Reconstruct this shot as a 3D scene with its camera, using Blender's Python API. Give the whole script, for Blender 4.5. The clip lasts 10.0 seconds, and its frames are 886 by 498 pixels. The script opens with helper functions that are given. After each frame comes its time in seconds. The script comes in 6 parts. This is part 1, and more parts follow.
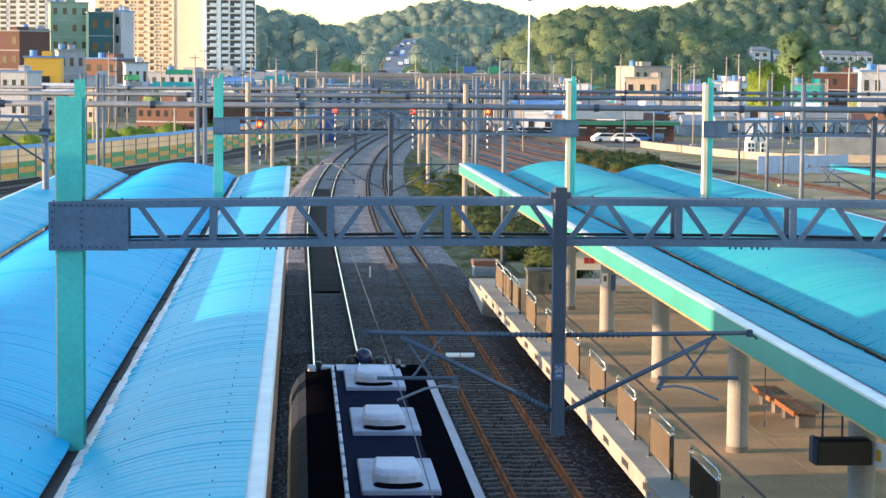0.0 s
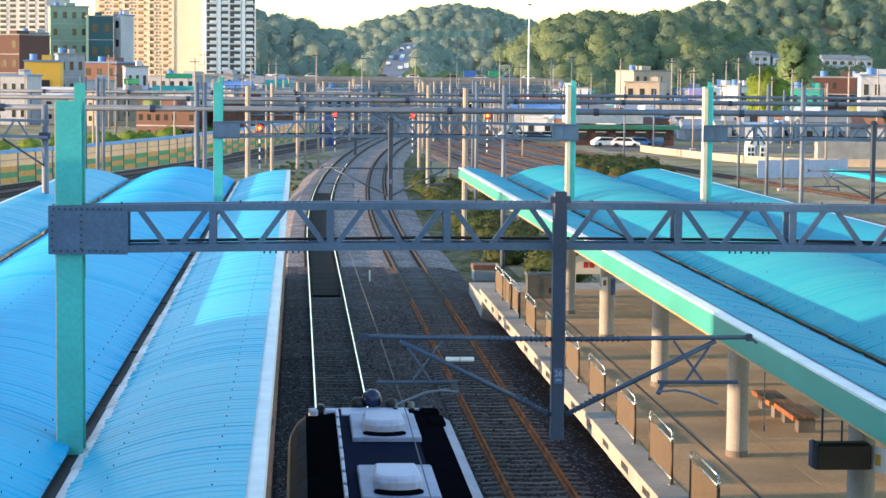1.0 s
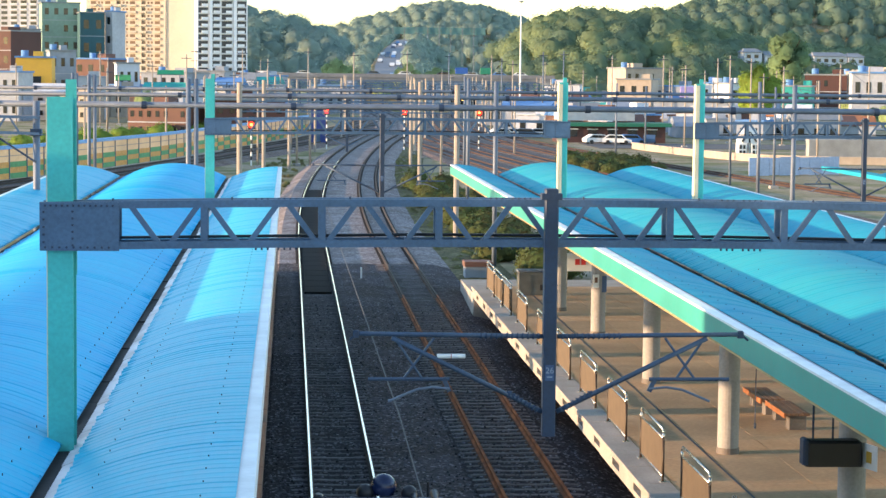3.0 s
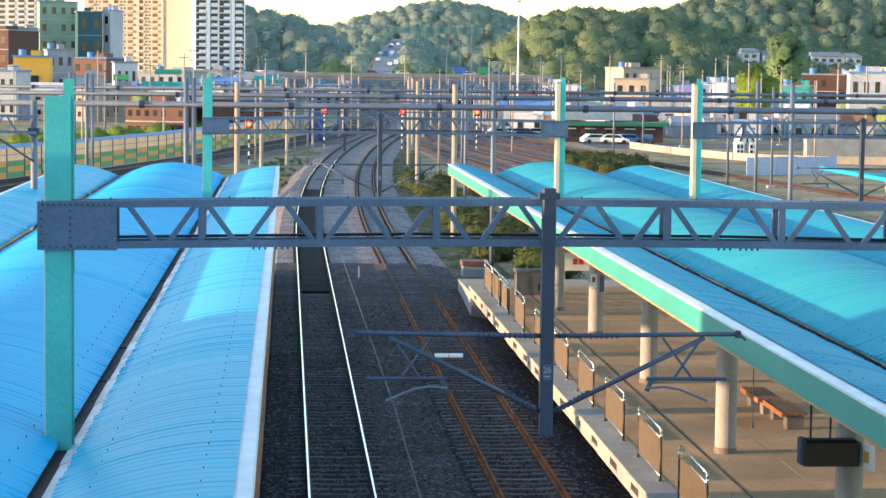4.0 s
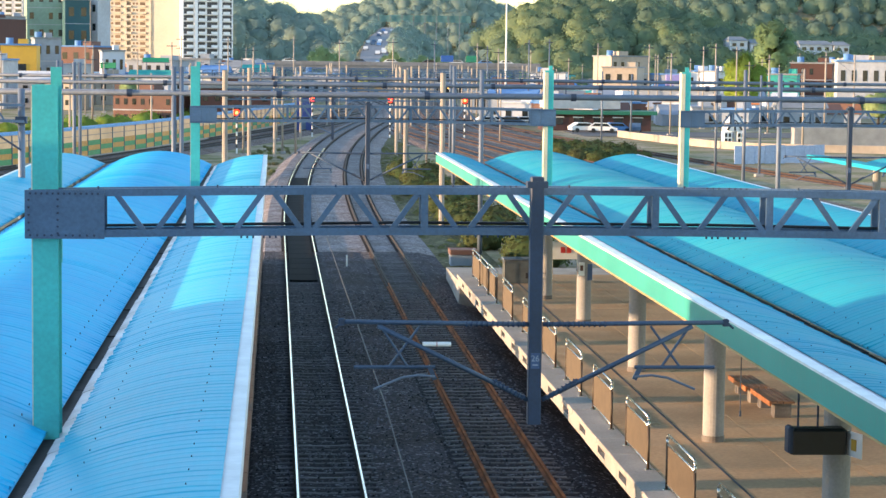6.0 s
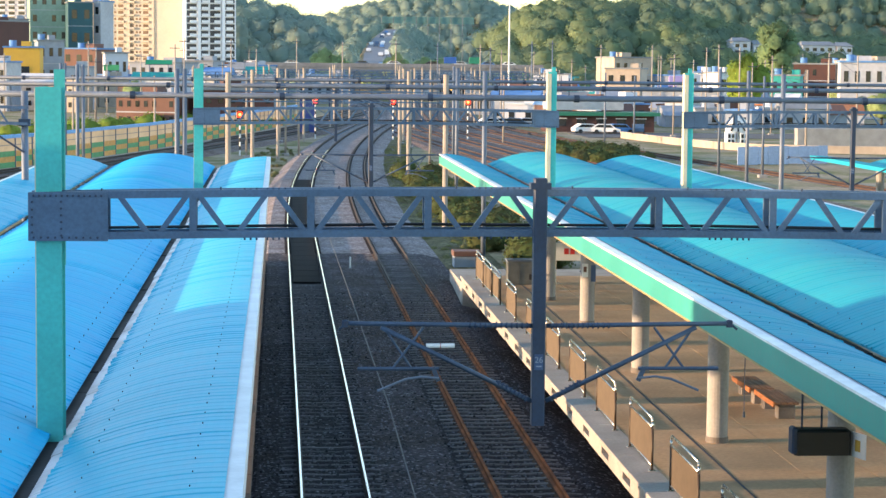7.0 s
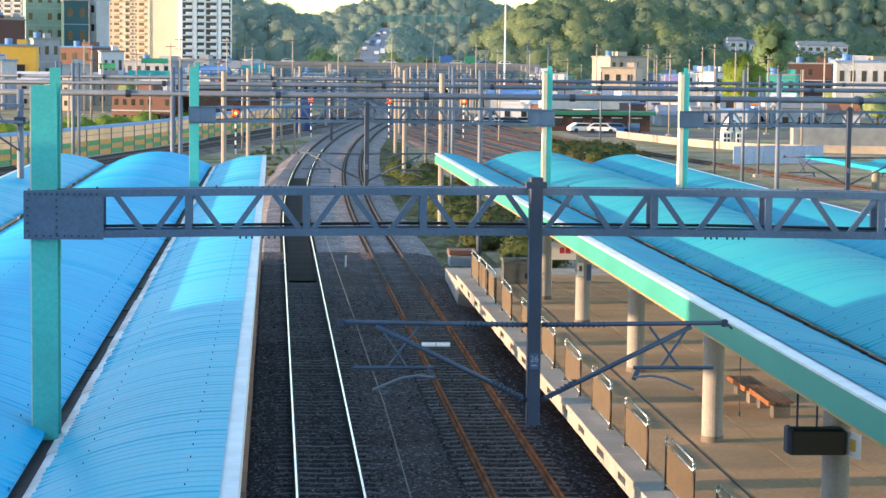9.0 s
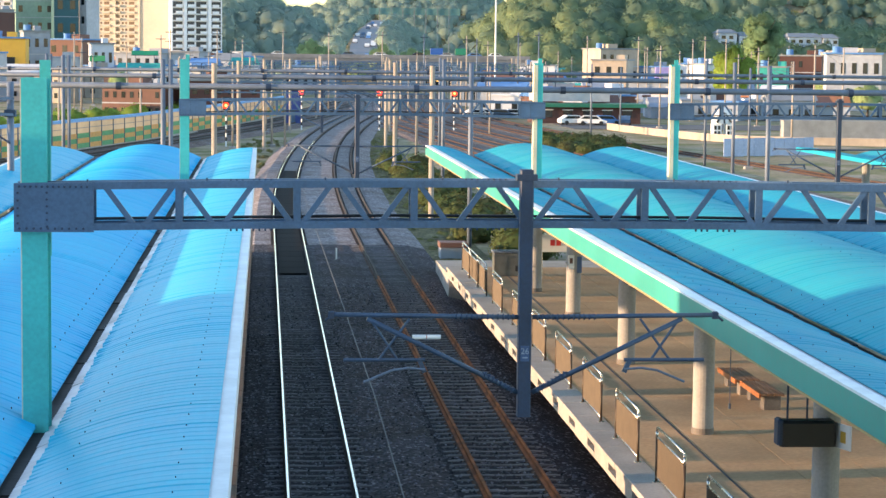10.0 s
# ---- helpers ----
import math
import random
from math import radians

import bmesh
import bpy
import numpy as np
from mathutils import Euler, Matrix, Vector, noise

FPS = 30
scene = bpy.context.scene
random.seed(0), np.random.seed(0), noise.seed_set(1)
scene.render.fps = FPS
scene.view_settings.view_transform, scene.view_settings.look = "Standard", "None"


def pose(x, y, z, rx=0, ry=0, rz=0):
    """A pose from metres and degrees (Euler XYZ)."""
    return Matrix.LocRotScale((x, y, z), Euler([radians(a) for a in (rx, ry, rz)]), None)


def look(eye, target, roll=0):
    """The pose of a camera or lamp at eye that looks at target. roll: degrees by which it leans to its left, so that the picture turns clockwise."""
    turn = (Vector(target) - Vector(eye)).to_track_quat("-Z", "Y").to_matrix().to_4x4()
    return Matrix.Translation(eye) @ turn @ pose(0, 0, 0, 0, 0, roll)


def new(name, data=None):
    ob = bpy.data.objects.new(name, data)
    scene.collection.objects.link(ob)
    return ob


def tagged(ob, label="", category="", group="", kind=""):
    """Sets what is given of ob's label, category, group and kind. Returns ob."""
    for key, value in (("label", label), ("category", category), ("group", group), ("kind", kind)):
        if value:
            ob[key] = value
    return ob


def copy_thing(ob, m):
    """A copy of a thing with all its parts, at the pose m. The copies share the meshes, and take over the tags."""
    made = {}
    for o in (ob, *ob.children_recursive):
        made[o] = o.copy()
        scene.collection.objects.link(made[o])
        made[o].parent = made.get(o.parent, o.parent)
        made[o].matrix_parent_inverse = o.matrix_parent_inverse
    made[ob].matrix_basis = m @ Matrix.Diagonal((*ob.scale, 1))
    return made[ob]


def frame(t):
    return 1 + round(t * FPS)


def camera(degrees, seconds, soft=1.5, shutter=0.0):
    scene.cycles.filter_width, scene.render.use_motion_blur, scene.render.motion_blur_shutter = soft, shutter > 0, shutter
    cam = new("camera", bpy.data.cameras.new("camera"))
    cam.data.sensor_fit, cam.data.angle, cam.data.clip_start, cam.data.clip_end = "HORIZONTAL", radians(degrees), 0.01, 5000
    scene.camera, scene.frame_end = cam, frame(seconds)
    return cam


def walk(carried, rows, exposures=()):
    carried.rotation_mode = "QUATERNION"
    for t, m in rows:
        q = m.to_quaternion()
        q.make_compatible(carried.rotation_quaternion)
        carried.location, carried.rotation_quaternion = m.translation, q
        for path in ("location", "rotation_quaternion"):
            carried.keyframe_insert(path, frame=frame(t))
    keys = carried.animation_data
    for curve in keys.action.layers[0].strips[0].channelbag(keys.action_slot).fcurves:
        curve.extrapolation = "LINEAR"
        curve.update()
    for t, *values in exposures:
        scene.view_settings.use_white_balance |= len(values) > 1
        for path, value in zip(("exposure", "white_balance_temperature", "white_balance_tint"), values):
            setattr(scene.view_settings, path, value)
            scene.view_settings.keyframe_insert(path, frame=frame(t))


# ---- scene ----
# Camera: a tripod head on a footbridge, 9.6 m above the rails; it only pans, tilts and rolls a little.
cam = camera(23.62, 10.0)
EYE = 9.6
ROWS = [
    (0.0, -3.933, -4.731, 0.507), (0.1, -3.933, -4.737, 0.500), (0.2, -3.948, -4.735, 0.509), (0.3, -4.008, -4.775, 0.546),
    (0.4, -4.369, -4.901, 0.766), (0.5, -4.455, -4.904, 0.796), (0.6, -4.517, -4.890, 0.820), (0.7, -4.547, -4.860, 0.820),
    (0.8, -4.338, -4.844, 0.747), (0.9, -4.128, -4.700, 0.619), (1.0, -3.940, -4.621, 0.541), (1.5, -3.913, -4.542, 0.550),
    (2.0, -4.018, -4.593, 0.646), (2.5, -4.126, -4.684, 0.654), (4.0, -4.234, -4.715, 0.671), (4.5, -4.352, -4.786, 0.859),
    (5.0, -4.586, -4.967, 0.893), (5.5, -4.614, -5.017, 0.787), (7.0, -4.471, -4.979, 0.564), (7.5, -4.415, -4.934, 0.617),
    (8.0, -4.456, -4.951, 0.505), (8.5, -4.515, -4.961, 0.637), (9.0, -4.591, -5.007, 0.663), (9.5, -4.758, -5.123, 0.729),
    (10.0, -4.848, -5.210, 0.646),
]
walk(cam, [(t, pose(0, 0, EYE, 90 + p, 0, y) @ pose(0, 0, 0, 0, 0, r)) for t, y, p, r in ROWS], exposures=[(0.0, 2.37, 6300, 16), (10.0, 2.37, 6300, 16)])

# World and sun: a low sun from the left.
SUN_EL, SUN_AZ = 5.7, 264.0      # azimuth clockwise from +Y
world = bpy.data.worlds.new("sky")
scene.world = world
world.use_nodes = True
wn = world.node_tree.nodes
sky = wn.new("ShaderNodeTexSky")
sky.sky_type = "NISHITA"
sky.sun_disc = False
sky.sun_elevation, sky.sun_rotation = radians(SUN_EL), radians(SUN_AZ)
sky.air_density, sky.dust_density, sky.ozone_density = 0.9, 0.15, 1.2
wn["Background"].inputs["Strength"].default_value = 0.15
world.node_tree.links.new(sky.outputs[0], wn["Background"].inputs[0])
sun_data = bpy.data.lights.new("sun", "SUN")
sun_data.energy, sun_data.angle, sun_data.color = 2.45, radians(0.8), (1.0, 0.66, 0.35)
sun = new("sun", sun_data)
sd = Vector((math.sin(radians(SUN_AZ)) * math.cos(radians(SUN_EL)), math.cos(radians(SUN_AZ)) * math.cos(radians(SUN_EL)), math.sin(radians(SUN_EL))))
sun.matrix_world = look(sd * 60, (0, 0, 0))


# ---- materials ----
def mat(name, col, rough=0.6, metal=0.0, scale=3.0, var=0.25, fine=40.0, bump=0.15, col2=None, rand=0.0, island=0.0, emit=None, spec=0.5, leaf=0.0):
    """Two scales of noise on a base colour, plus bump and per-piece variation."""
    m = bpy.data.materials.new(name)
    m.use_nodes = True
    n, l = m.node_tree.nodes, m.node_tree.links
    b = n["Principled BSDF"]
    b.inputs["Metallic"].default_value = metal
    b.inputs["Specular IOR Level"].default_value = spec
    tc = n.new("ShaderNodeTexCoord")
    geo = n.new("ShaderNodeNewGeometry")
    big = n.new("ShaderNodeTexNoise")
    big.inputs["Scale"].default_value, big.inputs["Detail"].default_value = scale, 5
    small = n.new("ShaderNodeTexNoise")
    small.inputs["Scale"].default_value, small.inputs["Detail"].default_value = fine, 3
    for t in (big, small):
        l.new(geo.outputs["Position"], t.inputs["Vector"])
    c2 = col2 or tuple(c * (1 - var) for c in col)
    ramp = n.new("ShaderNodeValToRGB")
    ramp.color_ramp.elements[0].position, ramp.color_ramp.elements[1].position = 0.35, 0.68
    ramp.color_ramp.elements[0].color, ramp.color_ramp.elements[1].color = (*c2, 1), (*col, 1)
    l.new(big.outputs[0], ramp.inputs[0])
    mix = n.new("ShaderNodeMixRGB")
    mix.blend_type = "OVERLAY"
    mix.inputs[0].default_value = min(1.0, var * 1.2)
    l.new(ramp.outputs[0], mix.inputs[1])
    l.new(small.outputs[0], mix.inputs[2])
    out = mix.outputs[0]
    if rand or island:
        hsv = n.new("ShaderNodeHueSaturation")
        src = n.new("ShaderNodeObjectInfo").outputs["Random"] if rand else geo.outputs["Random Per Island"]
        mr = n.new("ShaderNodeMapRange")
        k = rand or island
        mr.inputs[3].default_value, mr.inputs[4].default_value = 1 - k, 1 + k
        l.new(src, mr.inputs[0])
        l.new(mr.outputs[0], hsv.inputs["Value"])
        if island:
            mh = n.new("ShaderNodeMapRange")
            mh.inputs[3].default_value, mh.inputs[4].default_value = 0.5 - 0.06 * k, 0.5 + 0.04 * k
            l.new(src, mh.inputs[0])
            l.new(mh.outputs[0], hsv.inputs["Hue"])
        l.new(out, hsv.inputs["Color"])
        out = hsv.outputs[0]
    l.new(out, b.inputs["Base Color"])
    rr = n.new("ShaderNodeMapRange")
    rr.inputs[3].default_value, rr.inputs[4].default_value = max(0.02, rough - 0.12), min(1, rough + 0.12)
    l.new(small.outputs[0], rr.inputs[0])
    l.new(rr.outputs[0], b.inputs["Roughness"])
    if bump:
        bp = n.new("ShaderNodeBump")
        bp.inputs["Strength"].default_value = bump
        bp.inputs["Distance"].default_value = 0.02
        l.new(small.outputs[0], bp.inputs["Height"])
        l.new(bp.outputs[0], b.inputs["Normal"])
    if leaf:
        tr = n.new("ShaderNodeBsdfTranslucent")
        ms = n.new("ShaderNodeMixShader")
        ms.inputs[0].default_value = leaf
        l.new(out, tr.inputs["Color"])
        l.new(b.outputs[0], ms.inputs[1])
        l.new(tr.outputs[0], ms.inputs[2])
        l.new(ms.outputs[0], n["Material Output"].inputs["Surface"])
    if emit:
        b.inputs["Emission Color"].default_value = (*emit[0], 1)
        b.inputs["Emission Strength"].default_value = emit[1]
    return m


def ballast_mat(name, base, specks, scale=14.0):
    """Crushed stone: cells of differing grey with a few pale ones."""
    m = bpy.data.materials.new(name)
    m.use_nodes = True
    n, l = m.node_tree.nodes, m.node_tree.links
    b = n["Principled BSDF"]
    b.inputs["Roughness"].default_value = 0.9
    b.inputs["Specular IOR Level"].default_value = 0.1
    geo = n.new("ShaderNodeNewGeometry")
    vor = n.new("ShaderNodeTexVoronoi")
    vor.inputs["Scale"].default_value = scale
    l.new(geo.outputs["Position"], vor.inputs["Vector"])
    sep = n.new("ShaderNodeSeparateColor")
    l.new(vor.outputs["Color"], sep.inputs[0])
    ramp = n.new("ShaderNodeValToRGB")
    e = ramp.color_ramp.elements
    e[0].position, e[0].color = 0.0, (*[c * 0.45 for c in base], 1)
    e[1].position, e[1].color = 1.0, (*specks, 1)
    e2 = ramp.color_ramp.elements.new(0.90)
    e2.color = (*[c * 1.35 for c in base], 1)
    l.new(sep.outputs[0], ramp.inputs[0])
    big = n.new("ShaderNodeTexNoise")
    big.inputs["Scale"].default_value, big.inputs["Detail"].default_value = 0.45, 6
    l.new(geo.outputs["Position"], big.inputs["Vector"])
    tint = n.new("ShaderNodeValToRGB")
    t = tint.color_ramp.elements
    t[0].position, t[0].color = 0.35, (0.72, 0.66, 0.62, 1)
    t[1].position, t[1].color = 0.65, (1.05, 1.05, 1.1, 1)
    l.new(big.outputs[0], tint.inputs[0])
    mix = n.new("ShaderNodeMixRGB")
    mix.blend_type, mix.inputs[0].default_value = "MULTIPLY", 1.0
    l.new(ramp.outputs[0], mix.inputs[1])
    l.new(tint.outputs[0], mix.inputs[2])
    l.new(mix.outputs[0], b.inputs["Base Color"])
    bp = n.new("ShaderNodeBump")
    bp.inputs["Strength"].default_value, bp.inputs["Distance"].default_value = 0.5, 0.03
    l.new(vor.outputs["Distance"], bp.inputs["Height"])
    l.new(bp.outputs[0], b.inputs["Normal"])
    return m


def ground_mat(name):
    """Waste ground: dry grass, green weeds and gravel in patches."""
    m = bpy.data.materials.new(name)
    m.use_nodes = True
    n, l = m.node_tree.nodes, m.node_tree.links
    b = n["Principled BSDF"]
    b.inputs["Roughness"].default_value = 0.95
    b.inputs["Specular IOR Level"].default_value = 0.1
    geo = n.new("ShaderNodeNewGeometry")
    big = n.new("ShaderNodeTexNoise")
    big.inputs["Scale"].default_value, big.inputs["Detail"].default_value = 0.15, 8
    small = n.new("ShaderNodeTexNoise")
    small.inputs["Scale"].default_value, small.inputs["Detail"].default_value = 1.7, 6
    for t in (big, small):
        l.new(geo.outputs["Position"], t.inputs["Vector"])
    ramp = n.new("ShaderNodeValToRGB")
    e = ramp.color_ramp.elements
    e[0].position, e[0].color = 0.36, (0.15, 0.155, 0.055, 1)
    e[1].position, e[1].color = 0.68, (0.36, 0.29, 0.21, 1)
    k = e.new(0.5)
    k.color = (0.27, 0.22, 0.13, 1)
    l.new(big.outputs[0], ramp.inputs[0])
    mix = n.new("ShaderNodeMixRGB")
    mix.blend_type, mix.inputs[0].default_value = "OVERLAY", 0.7
    l.new(ramp.outputs[0], mix.inputs[1])
    l.new(small.outputs[0], mix.inputs[2])
    l.new(mix.outputs[0], b.inputs["Base Color"])
    return m


STEEL = mat("painted_steel_grey", (0.066, 0.125, 0.215), 0.5, 0.0, 1.2, 0.3, 25, 0.1)
STEEL_A = mat("painted_steel_arm", (0.045, 0.078, 0.135), 0.5, 0.0, 1.2, 0.3, 25, 0.1)
STEEL_D = mat("painted_steel_dark", (0.018, 0.038, 0.08), 0.55, 0.0, 1.2, 0.3, 25, 0.1)
GALV = mat("galvanised_steel", (0.13, 0.165, 0.225), 0.55, 0.1, 1.0, 0.25, 20, 0.1)
GREEN_P = mat("turquoise_paint", (0.045, 0.45, 0.42), 0.55, 0.0, 1.0, 0.2, 18, 0.08)
BLUE_W = mat("faded_blue_roof_sheet", (0.034, 0.445, 0.60), 0.45, 0.0, 0.35, 0.16, 4, 0.03, col2=(0.022, 0.42, 0.60), spec=0.3)
BLUE_R = mat("blue_roof_sheet", (0.016, 0.425, 0.67), 0.55, 0.0, 0.35, 0.16, 4, 0.03, col2=(0.010, 0.38, 0.66), spec=0.2)
TEAL_W = mat("bluish_teal_roof_sheet", (0.016, 0.31, 0.40), 0.6, 0.0, 0.35, 0.16, 4, 0.03, col2=(0.010, 0.275, 0.40), spec=0.15)
TEAL_R = mat("teal_roof_sheet", (0.024, 0.33, 0.375), 0.6, 0.0, 0.35, 0.16, 4, 0.03, col2=(0.012, 0.295, 0.38), spec=0.2)
TEAL_F = mat("teal_fascia", (0.055, 0.37, 0.315), 0.4, 0.0, 0.5, 0.2, 10, 0.03)
WHITE_G = mat("white_gutter", (0.78, 0.82, 0.83), 0.45, 0.0, 1.5, 0.2, 12, 0.05)
# Dark gutter colour holds the shade cast by the roof sheets' edges.
VALLEY = mat("valley_gutter", (0.05, 0.043, 0.042), 0.7, 0.0, 0.7, 0.3, 9, 0.2, col2=(0.02, 0.018, 0.018), spec=0.2)
FLASH = mat("flashing", (0.88, 0.87, 0.87), 0.45, 0.0, 0.8, 0.3, 7, 0.2, col2=(0.48, 0.42, 0.40))
RAIL_S = mat("polished_rail", (0.78, 0.76, 0.74), 0.15, 1.0, 4, 0.1, 60, 0.03)
RAIL_R = mat("rusty_rail", (0.38, 0.12, 0.035), 0.8, 0.0, 1.2, 0.35, 60, 0.15, col2=(0.13, 0.048, 0.02), spec=0.2)
RAIL_F = mat("siding_rail", (0.085, 0.052, 0.04), 0.8, 0.0, 4, 0.3, 60, 0.1, spec=0.2)
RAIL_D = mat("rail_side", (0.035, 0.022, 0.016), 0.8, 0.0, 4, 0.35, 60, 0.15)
SLEEPER = mat("concrete_sleeper", (0.15, 0.145, 0.15), 0.9, 0.0, 2, 0.35, 30, 0.3, rand=0.25, spec=0.15)
SLEEPER_L = mat("pale_sleeper", (0.20, 0.185, 0.18), 0.9, 0.0, 2, 0.35, 30, 0.3, rand=0.25, spec=0.15)
SLEEPER_F = mat("sleeper_far", (0.20, 0.195, 0.195), 0.85, 0.0, 2, 0.35, 30, 0.3, island=0.25)
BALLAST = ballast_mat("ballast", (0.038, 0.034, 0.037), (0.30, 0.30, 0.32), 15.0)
GRIME = ballast_mat("oily_ballast", (0.020, 0.016, 0.015), (0.08, 0.07, 0.07), 15.0)
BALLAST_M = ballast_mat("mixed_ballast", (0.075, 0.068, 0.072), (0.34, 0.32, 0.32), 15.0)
BALLAST_R = ballast_mat("rust_stained_ballast", (0.085, 0.052, 0.034), (0.26, 0.19, 0.14), 11.0)
GRASS = ballast_mat("short_grass", (0.135, 0.125, 0.06), (0.26, 0.22, 0.12), 5.0)
# Paler copy of the ballast, with sunlight put into the colour.
BALLAST_L = ballast_mat("sunlit_ballast", (0.26, 0.235, 0.225), (0.44, 0.42, 0.41), 9.0)
BALLAST_B = ballast_mat("ballast_brown", (0.19, 0.15, 0.13), (0.34, 0.29, 0.26))
GROUND = ground_mat("waste_ground")
CONC = mat("concrete", (0.36, 0.34, 0.32), 0.85, 0.0, 0.7, 0.25, 14, 0.2)
CONC_S = mat("stained_concrete", (0.13, 0.09, 0.07), 0.9, 0.0, 0.6, 0.35, 12, 0.2)
CONC_W = mat("concrete_column", (0.31, 0.30, 0.295), 0.8, 0.0, 0.8, 0.2, 16, 0.15)
PAVE = mat("platform_paving", (0.55, 0.37, 0.225), 0.8, 0.0, 0.5, 0.25, 9, 0.1, rand=0.05, spec=0.2)
POLE = mat("concrete_pole", (0.34, 0.30, 0.26), 0.85, 0.0, 0.8, 0.2, 10, 0.1)
STAIN = mat("stainless", (0.62, 0.60, 0.57), 0.25, 1.0, 2, 0.1, 30, 0.02)
WOOD_G = mat("weathered_wood", (0.23, 0.13, 0.085), 0.8, 0.0, 2, 0.3, 25, 0.2)
WOOD = mat("orange_wood", (0.36, 0.13, 0.045), 0.55, 0.0, 3, 0.35, 30, 0.2)
BLACK = mat("black_plastic", (0.012, 0.012, 0.014), 0.45, 0.0, 3, 0.3, 30, 0.05)
WHITE = mat("white_paint", (0.75, 0.75, 0.74), 0.6, 0.0, 0.6, 0.12, 8, 0.05)
RED_L = mat("red_lamp", (0.08, 0.005, 0.003), 0.4, emit=((1.0, 0.035, 0.008), 0.9))
CORE_L = mat("lamp_core", (0.1, 0.02, 0.0), 0.4, emit=((1.0, 0.30, 0.05), 2.0))
YELLOW_L = mat("amber_lamp", (0.6, 0.3, 0.01), 0.4, emit=((1.0, 0.5, 0.1), 1.3))


# ---- mesh builder ----
class Geo:
    """Collects vertices and faces of one mesh."""

    def __init__(self):
        self.v, self.f = [], []

    def add(self, v, f):
        o = len(self.v)
        self.v += [tuple(p) for p in v]
        self.f += [tuple(i + o for i in q) for q in f]
        return self

    def box(self, x0, x1, y0, y1, z0, z1):
        return self.add([(x0, y0, z0), (x1, y0, z0), (x1, y1, z0), (x0, y1, z0), (x0, y0, z1), (x1, y0, z1), (x1, y1, z1), (x0, y1, z1)],
                        [(3, 2, 1, 0), (4, 5, 6, 7), (0, 1, 5, 4), (1, 2, 6, 5), (2, 3, 7, 6), (3, 0, 4, 7)])

    def cbox(self, x0, x1, y0, y1, z0, z1, c=0.02):
        """A box with its upright and top edges chamfered."""
        def ring(i, z):
            return [(x0 + i + c, y0 + i, z), (x1 - i - c, y0 + i, z), (x1 - i, y0 + i + c, z), (x1 - i, y1 - i - c, z),
                    (x1 - i - c, y1 - i, z), (x0 + i + c, y1 - i, z), (x0 + i, y1 - i - c, z), (x0 + i, y0 + i + c, z)]
        v = ring(0, z0) + ring(0, z1 - c) + ring(c, z1)
        f = [tuple(range(7, -1, -1)), tuple(range(16, 24))]
        for k in (0, 8):
            f += [(k + i, k + (i + 1) % 8, k + 8 + (i + 1) % 8, k + 8 + i) for i in range(8)]
        return self.add(v, f)

    def bar(self, p, q, w, h):
        """A rectangular bar from p to q, w across and h the other way."""
        p, q = Vector(p), Vector(q)
        d = (q - p).normalized()
        up = Vector((0, 0, 1)) if abs(d.z) < 0.95 else Vector((0, 1, 0))
        s = d.cross(up).normalized()
        u = s.cross(d)
        v = [e + s * a * w / 2 + u * b * h / 2 for e in (p, q) for a, b in ((-1, -1), (1, -1), (1, 1), (-1, 1))]
        return self.add(v, [(0, 1, 2, 3), (7, 6, 5, 4), (0, 4, 5, 1), (1, 5, 6, 2), (2, 6, 7, 3), (3, 7, 4, 0)])

    def tube(self, p, q, r, n=8, r2=None):
        p, q = Vector(p), Vector(q)
        d = (q - p).normalized()
        up = Vector((0, 0, 1)) if abs(d.z) < 0.95 else Vector((1, 0, 0))
        s = d.cross(up).normalized()
        u = s.cross(d)
        r2 = r if r2 is None else r2
        v = []
        for e, k in ((p, r), (q, r2)):
            v += [e + (s * math.cos(6.28318 * i / n) + u * math.sin(6.28318 * i / n)) * k for i in range(n)]
        f = [tuple(range(n)), tuple(range(2 * n - 1, n - 1, -1))]
        f += [(i, n + i, n + (i + 1) % n, (i + 1) % n) for i in range(n)]
        return self.add(v, f)

    def path(self, pts, r, n=6):
        for a, b in zip(pts, pts[1:]):
            self.tube(a, b, r, n)
        return self

    def sweep(self, prof, pts):
        """A closed profile (across, up) carried along points in plan."""
        k, m = len(prof), len(pts)
        v = []
        for i, p in enumerate(pts):
            a, b = Vector(pts[max(0, i - 1)]), Vector(pts[min(m - 1, i + 1)])
            d = (b - a)
            d.z = 0
            d.normalize()
            s = Vector((d.y, -d.x, 0))
            v += [Vector(p) + s * c + Vector((0, 0, h)) for c, h in prof]
        f = [tuple(range(k - 1, -1, -1)), tuple(range((m - 1) * k, m * k))]
        for i in range(m - 1):
            f += [(i * k + j, i * k + (j + 1) % k, (i + 1) * k + (j + 1) % k, (i + 1) * k + j) for j in range(k)]
        return self.add(v, f)

    def mesh(self, name, material, smooth=False):
        me = bpy.data.meshes.new(name)
        me.from_pydata([tuple(p) for p in self.v], [], self.f)
        me.materials.append(material)
        bm = bmesh.new()
        bm.from_mesh(me)
        bmesh.ops.recalc_face_normals(bm, faces=bm.faces)
        bm.to_mesh(me)
        bm.free()
        if smooth:
            me.shade_smooth()
        return me


def part(name, g, material, parent, label="", smooth=False):
    ob = new(name, g.mesh(name, material, smooth))
    ob.parent = parent
    return tagged(ob, label)


def thing(name, label, category, at=(0, 0, 0), group="", kind=""):
    e = new(name)
    e.location = at
    return tagged(e, label, category, group, kind)


def solid(name, g, material, label, category, kind="", group="", at=None, smooth=False):
    ob = new(name, g.mesh(name, material, smooth))
    if at:
        ob.location = at
    return tagged(ob, label, category, group, kind)


